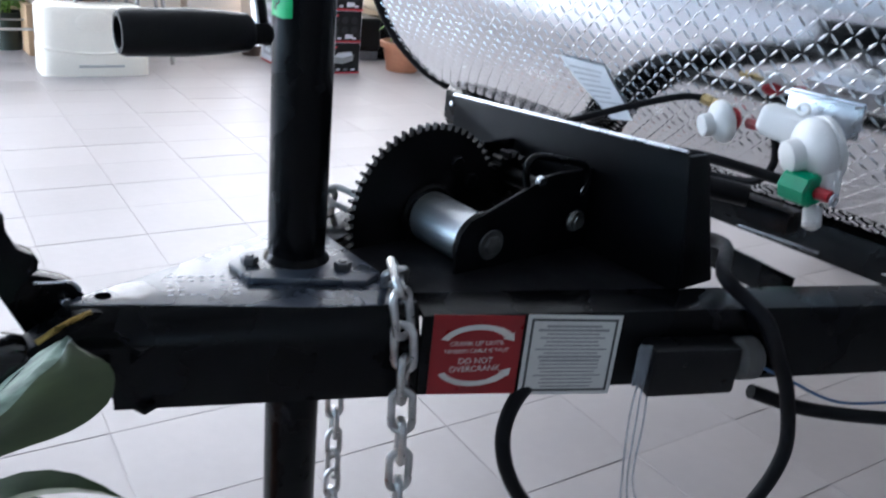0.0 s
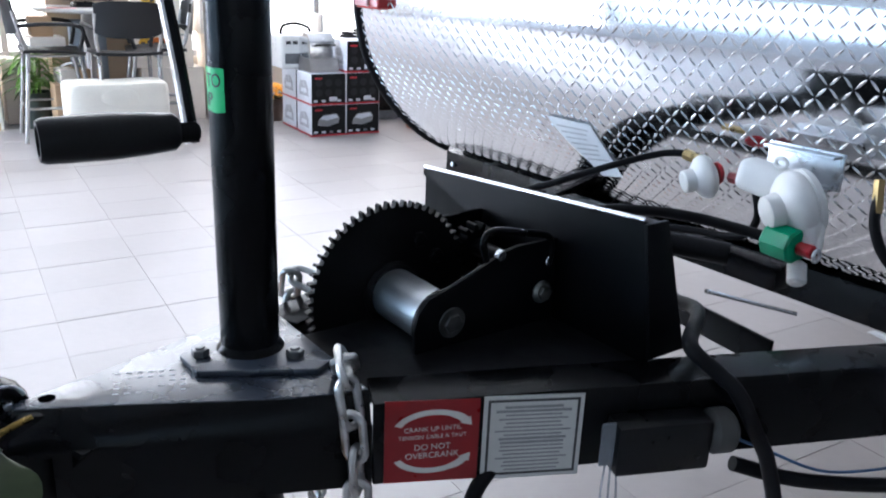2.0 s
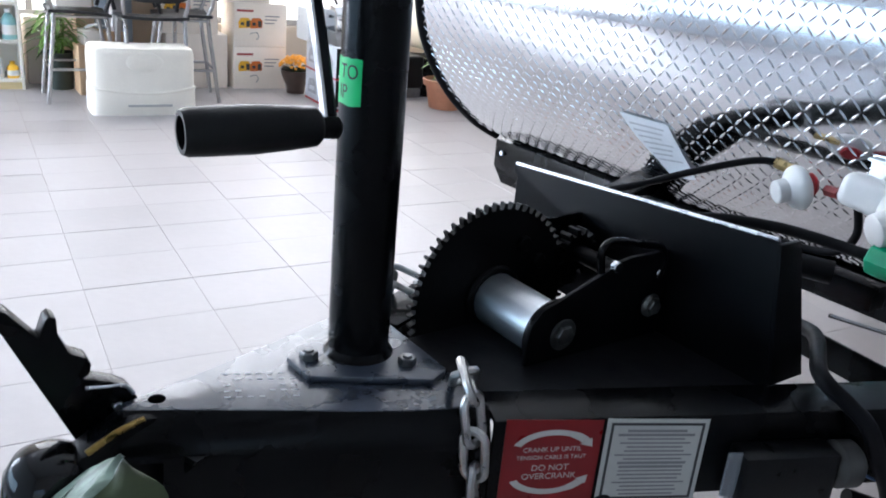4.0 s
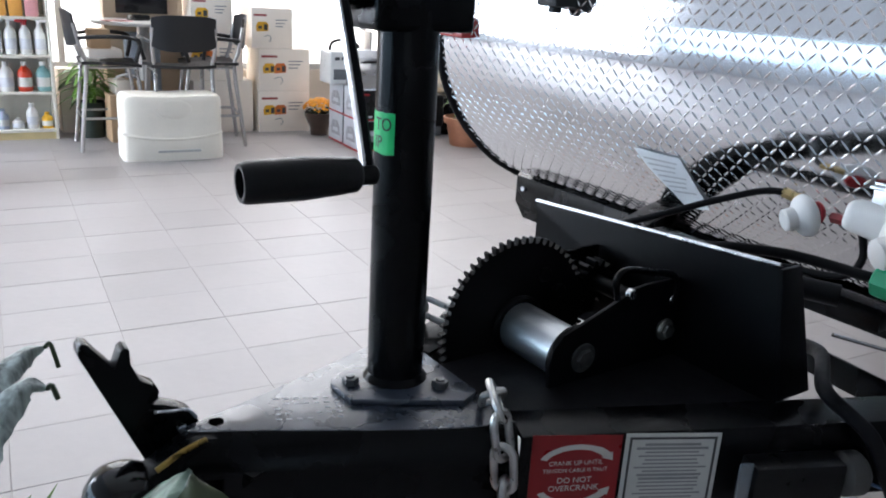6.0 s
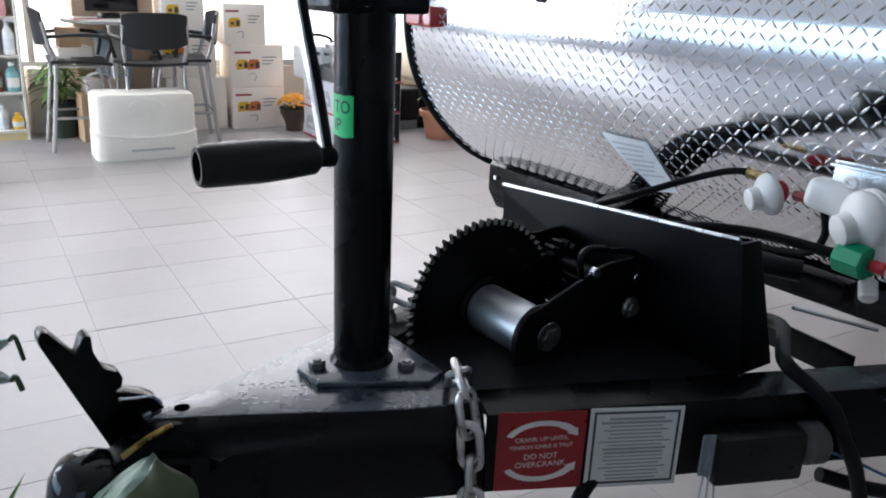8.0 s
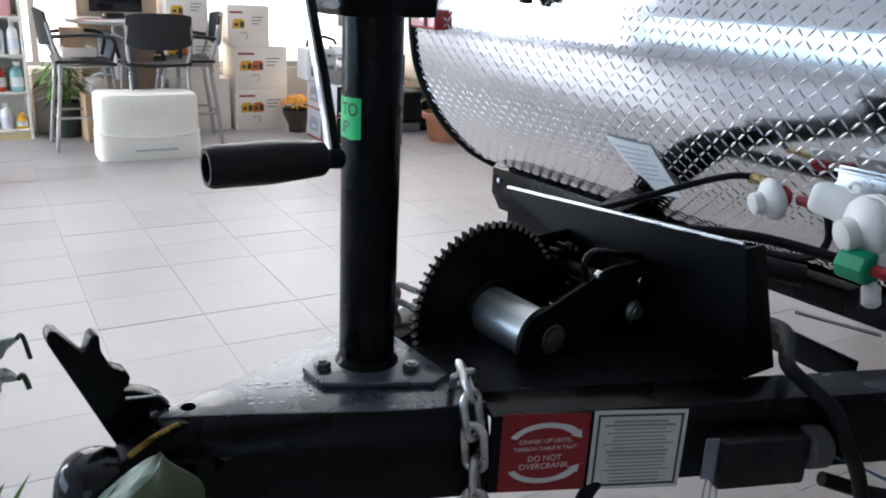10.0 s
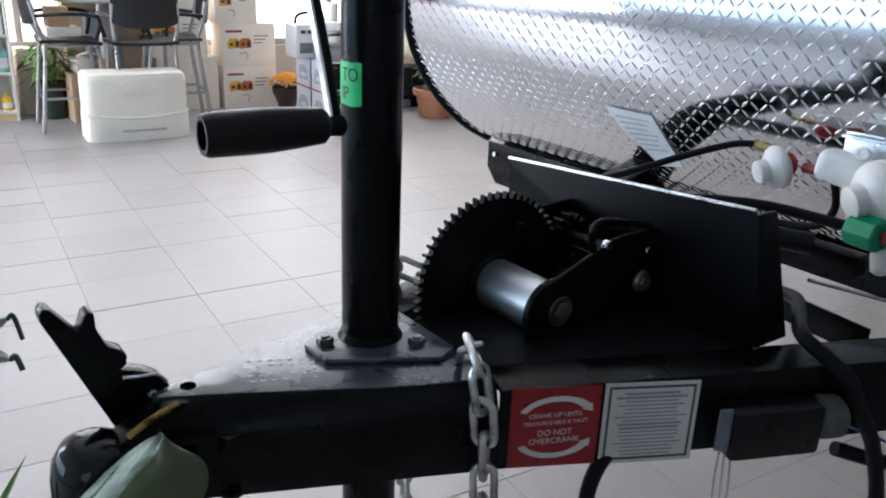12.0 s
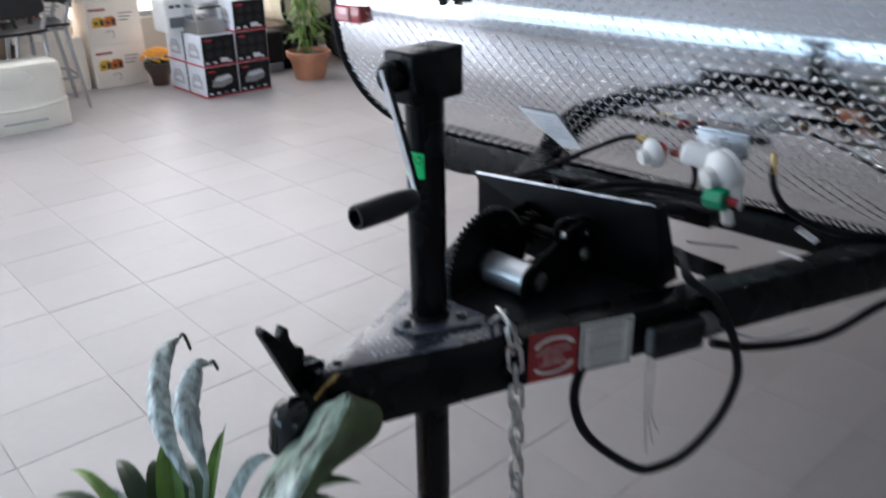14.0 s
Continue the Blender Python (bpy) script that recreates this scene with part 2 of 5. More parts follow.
def lathe(profile, n=24, m=None, bm=None):
    """Turns (radius, height) pairs about z."""
    b = bmesh.new()
    rings = []
    for r, z in profile:
        if r < 1e-6:
            rings.append([b.verts.new((0, 0, z))])
        else:
            rings.append([b.verts.new((r * math.cos(2 * math.pi * j / n), r * math.sin(2 * math.pi * j / n), z)) for j in range(n)])
    for q, w in zip(rings, rings[1:]):
        for j in range(n):
            k = (j + 1) % n
            if len(q) == 1 and len(w) == 1:
                continue
            if len(q) == 1:
                b.faces.new((q[0], w[j], w[k]))
            elif len(w) == 1:
                b.faces.new((q[j], w[0], q[k]))
            else:
                b.faces.new((q[j], q[k], w[k], w[j]))
    for ring in (rings[0], rings[-1]):
        if len(ring) > 1:
            b.faces.new(ring)
    if m is not None:
        bmesh.ops.transform(b, matrix=m, verts=b.verts[:])
    return b if bm is None else join(bm, b)


def along(p, q):
    """The pose at p whose z points to q."""
    d = Vector(q) - Vector(p)
    return Matrix.Translation(p) @ d.to_track_quat("Z", "Y").to_matrix().to_4x4()


def rod(p, q, r, n=16, bev=0.0, bm=None):
    h = (Vector(q) - Vector(p)).length
    prof = [(r - bev, 0), (r, bev), (r, h - bev), (r - bev, h)] if bev else [(r, 0), (r, h)]
    return lathe(prof, n, along(p, q), bm)


def hexbolt(p, axis, r, h, bm=None):
    q = Vector(p) + Vector(axis).normalized() * h
    b = rod(p, q, r, 6, r * 0.12)
    return b if bm is None else join(bm, b)


def letters(text, size, m, name, material, parent, bend=None):
    """Raised writing in the built-in font, centred."""
    cu = bpy.data.curves.new(name, "FONT")
    cu.body, cu.size, cu.align_x, cu.align_y, cu.extrude = text, size, "CENTER", "CENTER", 0.0001
    tmp = bpy.data.objects.new(name, cu)
    scene.collection.objects.link(tmp)
    bpy.context.view_layer.update()
    me = bpy.data.meshes.new_from_object(tmp.evaluated_get(bpy.context.evaluated_depsgraph_get()))
    bpy.data.objects.remove(tmp)
    for v in me.vertices:
        v.co = bend(v.co) if bend else m @ v.co
    me.materials.clear()
    me.materials.append(material)
    ob = new(name, me)
    ob.parent = parent
    return ob


# ---- showroom ----
def wall(name, pieces, label, paint=M_WALL):
    b = bmesh.new()
    for lo, hi in pieces:
        box(lo, hi, bm=b)
    ob = part(name, b, paint)
    ob.matrix_world = ROOM
    return tagged(ob, label, "wall", kind="structure")


U0, U1, V0, V1, TOP = -3.5, 7.2, -3.2, 7.4, 5.6
T = 0.2
wall("wall_north", [((U0 - T, V1, -0.1), (U1 + T, V1 + T, 0.47)), ((U0 - T, V1, 5.3), (U1 + T, V1 + T, TOP)),
                    ((U0 - T, V1, 0.47), (-0.7, V1 + T, 5.3)), ((5.9, V1, 0.47), (U1 + T, V1 + T, 5.3))],
     "beige painted wall with a wide bright window")
wall("wall_west", [((U0 - T, V0, -0.1), (U0, 4.7, 0.55)), ((U0 - T, V0, 1.85), (U0, 4.7, TOP)),
                   ((U0 - T, V0, 0.55), (U0, 0.6, 1.85)), ((U0 - T, 4.7, -0.1), (U0, 4.85, TOP)),
                   ((U0 - T, 4.85, -0.1), (U0, V1, 0.3)), ((U0 - T, 4.85, 3.2), (U0, V1, TOP)), ((U0 - T, 7.15, 0.3), (U0, V1, 3.2))],
     "blue-grey painted wall with a long low window and a tall one", M_BLUE_WALL)
# south and east walls are out of view, darkened to hold back fill
wall("wall_south", [((U0 - T, V0 - T, -0.1), (U1 + T, V0, 0.9)), ((U0 - T, V0 - T, 2.4), (U1 + T, V0, TOP)),
                    ((U0 - T, V0 - T, 0.9), (-3.3, V0, 2.4)), ((-0.9, V0 - T, 0.9), (U1 + T, V0, 2.4))], "unseen wall, darkened to cut bounce light, with an added window", M_DARK_WALL)
wall("wall_east", [((U1, V0, -0.1), (U1 + T, V1, TOP))], "unseen plain wall, darkened to cut bounce light", M_DARK_WALL)
ceil = part("ceiling", box((U0 - T, V0 - T, TOP), (U1 + T, V1 + T, TOP + 0.15)), M_CEIL)
ceil.matrix_world = ROOM
tagged(ceil, "plain pale painted ceiling", "ceiling", kind="structure")


def window(name, p, q, z0, z1, count, label):
    """A row of panes between p and q in the room's plan, with frame and mullions."""
    p, q = Vector((*p, 0)), Vector((*q, 0))
    d = (q - p).normalized()
    L = (q - p).length
    turn = Matrix.Translation(p) @ Matrix.Rotation(math.atan2(d.y, d.x), 4, "Z")
    w = thing(name, ROOM @ turn, label, "window", kind="structure")
    b = bmesh.new()
    box((0, -0.03, z0), (L, 0.03, z0 + 0.05), 0.004, bm=b)
    box((0, -0.03, z1 - 0.05), (L, 0.03, z1), 0.004, bm=b)
    for i in range(count + 1):
        x = min(max(i * L / count, 0.025), L - 0.025)
        box((x - 0.025, -0.028, z0 + 0.05), (x + 0.025, 0.028, z1 - 0.05), 0.004, bm=b)
    part("window_frame", b, M_FRAME, w)
    for i in range(count):
        pane = part("pane", box((i * L / count + 0.025, -0.004, z0 + 0.05), ((i + 1) * L / count - 0.025, 0.004, z1 - 0.05)), M_GLASS, w)
        pane.visible_shadow = False
    return w


window("window_1", (-0.7, V1 + 0.1), (5.9, V1 + 0.1), 0.47, 5.3, 5, "wide unseen grey-framed window added for the south fill light")
window("window_2", (U0 - 0.1, 0.6), (U0 - 0.1, 4.7), 0.55, 1.85, 3, "long low unseen grey-framed window added for the south fill light")
window("window_4", (U0 - 0.1, 4.85), (U0 - 0.1, 7.15), 0.3, 3.2, 2, "tall unseen grey-framed window added for the south fill light")
# unseen opening, added to house the south fill light
window("fill_window", (-3.3, V0 - 0.1), (-0.9, V0 - 0.1), 0.9, 2.4, 2, "unseen grey-framed window added for the south fill light")
base = part("baseboard", box((U0, V1 - 0.012, 0.0), (U1, V1 - 0.001, 0.09), 0.003), M_FRAME)
base.matrix_world = ROOM
tagged(base, "grey baseboard along the wall", "baseboard", kind="structure")

# outside ground and bright distance
ground = part("ground", box((-60, -60, -0.4), (60, 60, -0.12)), M_GROUT)
tagged(ground, "pale paved ground outside the shop", "ground", kind="structure")
floor = part("floor", box((U0, V0, -0.1), (U1, V1, -0.0015)), M_GROUT)
floor.matrix_world = ROOM
tagged(floor, "beige ceramic tile floor with thin grey joints", "floor", kind="structure")

# ---- trailer ----
trailer = thing("travel_trailer", TRAILER, "small trailer with diamond-plate front, black tongue, jack and winch", "trailer")

# body profile: (y along the trailer, z)
NOSE = [(1.03, 0.812), (0.955, 0.852), (0.895, 0.898), (0.845, 0.948), (0.805, 1.004), (0.772, 1.068), (0.754, 1.135), (0.747, 1.2),
        (0.75, 1.265), (0.772, 1.345), (0.82, 1.425), (0.90, 1.495), (1.02, 1.55), (1.22, 1.59)]
NOSE_S = [(v.x, v.y) for v in smoothed([(a, z, 0) for a, z in NOSE], 4)]
HALF = 1.08
b = bmesh.new()
lo = [b.verts.new((-HALF, a, z)) for a, z in NOSE_S]
hi = [b.verts.new((HALF, a, z)) for a, z in NOSE_S]
lo2 = [b.verts.new((-HALF, a + 0.004, z + 0.003)) for a, z in NOSE_S]
hi2 = [b.verts.new((HALF, a + 0.004, z + 0.003)) for a, z in NOSE_S]
for i in range(len(lo) - 1):
    b.faces.new((lo[i], hi[i], hi[i + 1], lo[i + 1]))
    b.faces.new((lo2[i + 1], hi2[i + 1], hi2[i], lo2[i]))
plate = part("front_plate", b, M_PLATE, trailer, "bright aluminium diamond plate, curved under", smooth=60)
side = [(a + 0.006, z + 0.004) for a, z in NOSE_S] + [(3.9, 1.6), (3.9, 0.83), (1.05, 0.83)]
b = prism(side, lambda p, q, d: (-HALF + 0.002 + d, p, q), 0.03)
part("side_wall", b, M_WHITE_PL, trailer)
b = prism(side, lambda p, q, d: (HALF - 0.032 + d, p, q), 0.03)
part("side_wall", b, M_WHITE_PL, trailer)
part("underbody", box((-HALF + 0.04, 1.05, 0.80), (HALF - 0.04, 3.88, 0.828)), M_BLACK, trailer)
part("roof", box((-HALF, 1.23, 1.585), (HALF, 3.9, 1.61), 0.005), M_WHITE_PL, trailer)
for x in (-HALF, HALF):
    part("edge_trim", tube([(x, a, z) for a, z in NOSE_S], 0.011, 10), M_RUBBER, trailer, "black rubber edge trim")

# raised treads, alternately slanted
b = bmesh.new()
arc = [0.0]
for (p, q), (r, s) in zip(NOSE_S, NOSE_S[1:]):
    arc.append(arc[-1] + math.hypot(r - p, s - q))


def nose_at(s):
    for i in range(len(arc) - 1):
        if s <= arc[i + 1]:
            t = (s - arc[i]) / (arc[i + 1] - arc[i])
            p, q = NOSE_S[i], NOSE_S[i + 1]
            tan = Vector((0, q[0] - p[0], q[1] - p[1])).normalized()
            return Vector((0, p[0] + t * (q[0] - p[0]), p[1] + t * (q[1] - p[1]))), tan
    return Vector((0, *NOSE_S[-1])), Vector((0, 1, 0))


PITCH = 0.0172
for i in range(int(2 * HALF / PITCH) - 1):
    for j in range(int(min(arc[-1], 0.95) / PITCH)):
        s = (j + 0.7) * PITCH
        if s < 0.03:
            continue
        o, tan = nose_at(s)
        o = o + Vector((-HALF + (i + 0.9) * PITCH, 0, 0))
        nrm = Vector((1, 0, 0)).cross(tan)
        if nrm.y > 0:
            nrm = -nrm
        ang = radians(45 if (i + j) % 2 else -45)
        d = Vector((1, 0, 0)) * math.cos(ang) + tan * math.sin(ang)
        e = Vector((1, 0, 0)) * -math.sin(ang) + tan * math.cos(ang)
        L, W, H = 0.0106, 0.0024, 0.0017
        o = o - nrm * 0.0002
        ring = [b.verts.new(o + d * (L * x) + e * (W * y)) for x, y in ((1, 0), (0.35, 0.9), (-0.35, 0.9), (-1, 0), (-0.35, -0.9), (0.35, -0.9))]
        top = [b.verts.new(o + d * (L * 0.5 * x) + nrm * H) for x in (1, -1)]
        b.faces.new((ring[0], ring[1], top[0]))
        b.faces.new((ring[1], ring[2], top[1], top[0]))
        b.faces.new((ring[2], ring[3], top[1]))
        b.faces.new((ring[3], ring[4], top[1]))
        b.faces.new((ring[4], ring[5], top[0], top[1]))
        b.faces.new((ring[5], ring[0], top[0]))
tread = part("tread_pattern", b, M_LOZENGE, trailer, smooth=50)
tagged(tread, kind="stuff")

# cross beam under the body
b = prism([(-1.068, 0.806), (-1.068, 0.735), (-1.03, 0.695), (-0.85, 0.695), (-0.35, 0.742), (1.06, 0.742), (1.06, 0.806)], lambda p, q, d: (p, 1.02 + d, q), 0.055, 0.003)
beam = part("cross_beam", b, M_BLACK, trailer)
part("bolt", hexbolt((-1.035, 1.02, 0.775), (0, -1, 0), 0.007, 0.006), M_STEEL, beam)
for x in (-0.75, 0.7):
    part("frame_rail", box((x - 0.03, 1.08, 0.70), (x + 0.03, 3.85, 0.80), 0.004), M_BLACK, trailer)

# tongue: two legs of an A-frame that meet at the coupler
LEG = Vector((0.395, 0.919, 0)).normalized()
OUT = Vector((0.919, -0.395, 0)).normalized()
P0 = Vector((0.149, 0.068, 0))
Z0, Z1 = 0.822, 0.905
AX = 0.018


def on_leg(s, z, out=0.0):
    return P0 + LEG * s + OUT * out + Vector((0, 0, z))


def leg(flip):
    b = bmesh.new()
    th, w = 0.006, 0.05
    outline = [(0, Z0), (0, Z1), (-w, Z1), (-w, Z1 - th), (-th, Z1 - th), (-th, Z0 + th), (-w, Z0 + th), (-w, Z0)]
    b = prism(outline, lambda p, q, d: on_leg(-0.012 + d, q, p), 1.037, 0.002)
    front = [(p, min(q, 0.884)) if q > 0.89 else (p, q) for p, q in outline if not (0.89 < q < Z1)]
    b = prism(front, lambda p, q, d: on_leg(-0.275 + d, q, p), 0.2625, 0.001, b)
    if flip:
        bmesh.ops.transform(b, matrix=Matrix.Translation((0.054, 0, 0)) @ Matrix.Diagonal((-1, 1, 1, 1)), verts=b.verts[:])
    return b


tongue = part("tongue_leg", leg(False), M_BLACK, trailer, "glossy black steel channel")
part("tongue_leg", leg(True), M_BLACK, trailer)

# coupler: top plate, nose and ball socket
NEAR = [(0.007, -0.204), (0.035, -0.145), (0.069, -0.079), (0.103, -0.011), (0.118, 0.026), (0.128, 0.062)]
b = prism([(-0.004, -0.204)] + NEAR + [(-0.095, 0.062), (-0.08, 0.023), (-0.051, -0.056), (-0.029, -0.12), (-0.014, -0.168)],
          lambda p, q, d: (p, q, 0.9055 + d), 0.006, 0.002)
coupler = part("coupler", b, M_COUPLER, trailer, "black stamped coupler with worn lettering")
# rolled skirt from the top plate down over the tongue leg
b = bmesh.new()
rows_ = []
for p, q in NEAR:
    v = Vector((p, q, 0))
    out = (v - P0).dot(OUT)
    rows_.append([b.verts.new(v + OUT * (-out * f - 0.0008 + 0.0016 * f) + Vector((0, 0, z))) for f, z in ((0.0, 0.9108), (0.25, 0.9075), (0.55, 0.900), (1.0, 0.886), (1.0, 0.878))])
for q, w in zip(rows_, rows_[1:]):
    for j in range(4):
        b.faces.new((q[j], q[j + 1], w[j + 1], w[j]))
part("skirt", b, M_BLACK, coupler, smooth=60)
b = prism([(-0.204, 0.9085), (-0.19, 0.9095), (-0.16, 0.905), (-0.16, 0.82), (-0.215, 0.835), (-0.252, 0.84), (-0.258, 0.872), (-0.240, 0.888)],
          lambda p, q, d: (AX - 0.024 + d, p, q), 0.030, 0.005)
neck = part("neck", b, M_BLACK, coupler)
# warm reflection on the neck's edge, modelled as a golden strip
part("worn_or_glint_edge", tube(smoothed([(AX + 0.0035, -0.192, 0.9085), (AX + 0.0045, -0.214, 0.9025), (AX + 0.004, -0.235, 0.891)], 5), 0.0028, 8), mat("golden_glint", (0.28, 0.19, 0.06), 0.3, 1.0, var=0.5, scale=60), neck, "golden glint painted along the neck edge")
b = lathe([(0.0, 0.04), (0.012, 0.039), (0.024, 0.032), (0.031, 0.02), (0.034, 0.004), (0.034, -0.012), (0.037, -0.02), (0.037, -0.026), (0.027, -0.026), (0.024, 0.0), (0, 0.018)],
          32, Matrix.Translation((AX - 0.012, -0.260, 0.854)))
part("ball_socket", b, mat("glossy_black_paint", (0.005, 0.005, 0.006), 0.12, var=0.2, scale=20, rvar=0.05), coupler)
# nearly flush black disc that paints the darkness inside the pin hole
b = rod((0.002, -0.177, 0.908), (0.002, -0.177, 0.9119), 0.0068, 24)
part("pin_hole_disc", b, mat("hole_shade_black", (0.002, 0.002, 0.002), 0.9, spec=0.0), coupler)
LATCH = [(-0.283, 0.992), (-0.283, 0.998), (-0.280, 1.003), (-0.275, 1.001), (-0.256, 0.976), (-0.251, 0.990), (-0.247, 0.993), (-0.243, 0.990),
         (-0.243, 0.977), (-0.236, 0.960), (-0.224, 0.953), (-0.221, 0.947), (-0.223, 0.939), (-0.228, 0.936), (-0.218, 0.933), (-0.204, 0.927),
         (-0.195, 0.921), (-0.188, 0.909), (-0.187, 0.890), (-0.228, 0.866), (-0.236, 0.882)]
b = prism(LATCH, lambda p, q, d: (-0.027 + d, p, q), 0.018, 0.0022)
latch = part("latch_lever", b, M_BLACK, coupler, "black stamped latch lever, raised")
part("latch_pin", rod((-0.033, -0.205, 0.909), (-0.002, -0.205, 0.909), 0.004, 12, 0.001), M_STEEL, latch)
part("spring_clip", tube(smoothed([(-0.004, -0.228, 0.931), (-0.003, -0.214, 0.929), (-0.003, -0.2, 0.927), (-0.003, -0.193, 0.918)], 4), 0.0016, 8), M_STEEL, latch)
random.seed(4)
b = bmesh.new()
for i in range(5):
    for k in range(7):
        if random.random() < 0.8:
            x0 = -0.012 + 0.009 * i + 0.0035 * k
            y0 = -0.115 + 0.0085 * k - 0.003 * i
            box((-0.0025, -0.0009, 0.9116), (0.0025, 0.0009, 0.9119), m=pose(x0, y0, 0, 0, 0, 66), bm=b)
part("faded_lettering", b, mat("worn_white_ink", (0.5, 0.52, 0.56), 0.5), coupler)

# jack
b = lathe([(0.0275, 0.56), (0.0275, 1.268)], 40)
b = lathe([(0.022, 0.02), (0.022, 0.56)], 32, bm=b)
b = lathe([(0.024, 0.555), (0.0275, 0.56)], 32, bm=b)
jack = part("jack", b, M_BLACK, trailer, "black tubular trailer jack with crank")
b = prism([(-0.014, -0.064), (0.025, -0.062), (0.076, 0.032), (0.066, 0.054), (-0.058, 0.054), (-0.066, 0.034), (-0.034, -0.04)], lambda p, q, d: (p, q, 0.9118 + d), 0.0065, 0.0015)
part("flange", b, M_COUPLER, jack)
part("weld", lathe([(0.0275, 0.925), (0.030, 0.9215), (0.032, 0.9183), (0.028, 0.918)], 36), M_BLACK, jack)
M_BOLT = mat("weathered_bolt_steel", (0.17, 0.175, 0.18), 0.38, 0.85, var=0.4, scale=60)
for x, y in ((-0.003, -0.048), (0.043, 0.026), (-0.038, 0.036)):
    part("flange_bolt", hexbolt((x, y, 0.9182), (0, 0, 1), 0.0085, 0.0075, rod((x, y, 0.9182), (x, y, 0.9275), 0.0045, 12, 0.001)), M_BOLT, jack)
part("foot_plate", box((-0.06, -0.055, 0.0), (0.06, 0.055, 0.02), 0.004), M_BLACK, jack)
part("jack_head", box((-0.030, -0.046, 1.251), (0.027, 0.052, 1.320), 0.006, 3), M_BLACK, jack)
head2 = rod((-0.006, -0.066, 1.288), (-0.006, -0.043, 1.288), 0.0215, 28, 0.005)
part("gear_cap", head2, M_BLACK, jack)
arm = [(-0.006, -0.071, 1.300), (-0.001, -0.070, 1.284), (0.012, -0.067, 1.24), (0.030, -0.064, 1.18), (0.046, -0.063, 1.128)]
b = bmesh.new()
pts = smoothed(arm, 5)
rows_ = []
for i, p in enumerate(pts):
    d = (pts[min(i + 1, len(pts) - 1)] - pts[max(i - 1, 0)]).normalized()
    wv = d.cross(Vector((0, 1, 0))).normalized()
    tv = d.cross(wv).normalized()
    rows_.append([b.verts.new(p + wv * (0.0036 * sx) + tv * (0.0022 * sy)) for sx, sy in ((1, 1), (1, -1), (-1, -1), (-1, 1))])
for q, w in zip(rows_, rows_[1:]):
    for j in range(4):
        b.faces.new((q[j], q[(j + 1) % 4], w[(j + 1) % 4], w[j]))
b.faces.new(rows_[0])
b.faces.new(rows_[-1][::-1])
crank = part("crank_arm", b, M_CHROME, jack, "bright zinc-plated crank arm")
# shade on the arm's far side, put in as a separate black strip
b_edge = bmesh.new()
rows_ = []
for i, p in enumerate(pts):
    d = (pts[min(i + 1, len(pts) - 1)] - pts[max(i - 1, 0)]).normalized()
    wv = Vector((0.669, 0.743, 0))
    tv = d.cross(wv).normalized()
    wv = tv.cross(d).normalized()
    c = p + wv * 0.0055
    rows_.append([b_edge.verts.new(c + wv * (0.0024 * sx) + tv * (0.003 * sy)) for sx, sy in ((1, 1), (1, -1), (-1, -1), (-1, 1))])
for q, w in zip(rows_, rows_[1:]):
    for j in range(4):
        b_edge.faces.new((q[j], q[(j + 1) % 4], w[(j + 1) % 4], w[j]))
b_edge.faces.new(rows_[0])
b_edge.faces.new(rows_[-1][::-1])
part("arm_shaded_side", b_edge, M_CAST, crank, "shaded side of the crank arm, added as a black strip")
part("crank_axle", rod((0.05, -0.074, 1.138), (0.05, -0.056, 1.138), 0.008, 14, 0.002), M_CAST, crank)
GP, GQ = Vector((0.0495, -0.072, 1.139)), Vector((0.043, -0.171, 1.138))
gl = (GQ - GP).length
part("grip", lathe([(0.0, 0.0), (0.011, 0.0), (0.0145, 0.004), (0.0162, 0.025), (0.0176, 0.05), (0.0172, 0.08), (0.0168, gl - 0.004), (0.015, gl), (0.0115, gl), (0.011, gl - 0.012), (0, gl - 0.012)],
                   32, along(GP, GQ)), M_PLASTIC, crank, "black moulded plastic grip")

jack.location = (0.006, 0.003, 0)

# green tape on the jack
def wrap(u, z, r=0.0281):
    """Bends a flat place round the jack; u runs along the surface."""
    ang = radians(-42 - 90) + u / 0.0275
    return Vector((r * math.cos(ang), r * math.sin(ang), z))


b = bmesh.new()
N = 14
low, high = 1.1445, 1.1815
cols = []
for i in range(N + 1):
    u = -0.008 + 0.0475 * i / N
    cols.append([b.verts.new(wrap(u, low + 0.0006 * math.sin(i), 0.0278)), b.verts.new(wrap(u, high + 0.0004 * math.sin(2.1 * i), 0.0278)),
                 b.verts.new(wrap(u, high, 0.0275)), b.verts.new(wrap(u, low, 0.0275))])
for q, w in zip(cols, cols[1:]):
    b.faces.new((q[0], w[0], w[1], q[1]))
tape = part("tape_label", b, M_GREEN_TAPE, jack, "bright green tape with handwriting")
letters("TO", 0.016, None, "writing", M_DARK_POT, tape, lambda c: wrap(0.027 + c.x * 0.85, 1.1705 + c.y, 0.0281 + c.z))
letters("IP", 0.016, None, "writing", M_DARK_POT, tape, lambda c: wrap(0.0215 + c.x * 0.85, 1.1545 + c.y, 0.0281 + c.z))

# winch
GC = (0.184, 0.925)
TEETH = 60
outline = []
for i in range(TEETH):
    for f, r in ((0.0, 0.097), (0.28, 0.097), (0.42, 0.1035), (0.68, 0.1035), (0.82, 0.097)):
        a = 2 * math.pi * (i + f) / TEETH
        outline.append((GC[0] + r * math.cos(a), GC[1] + r * math.sin(a)))
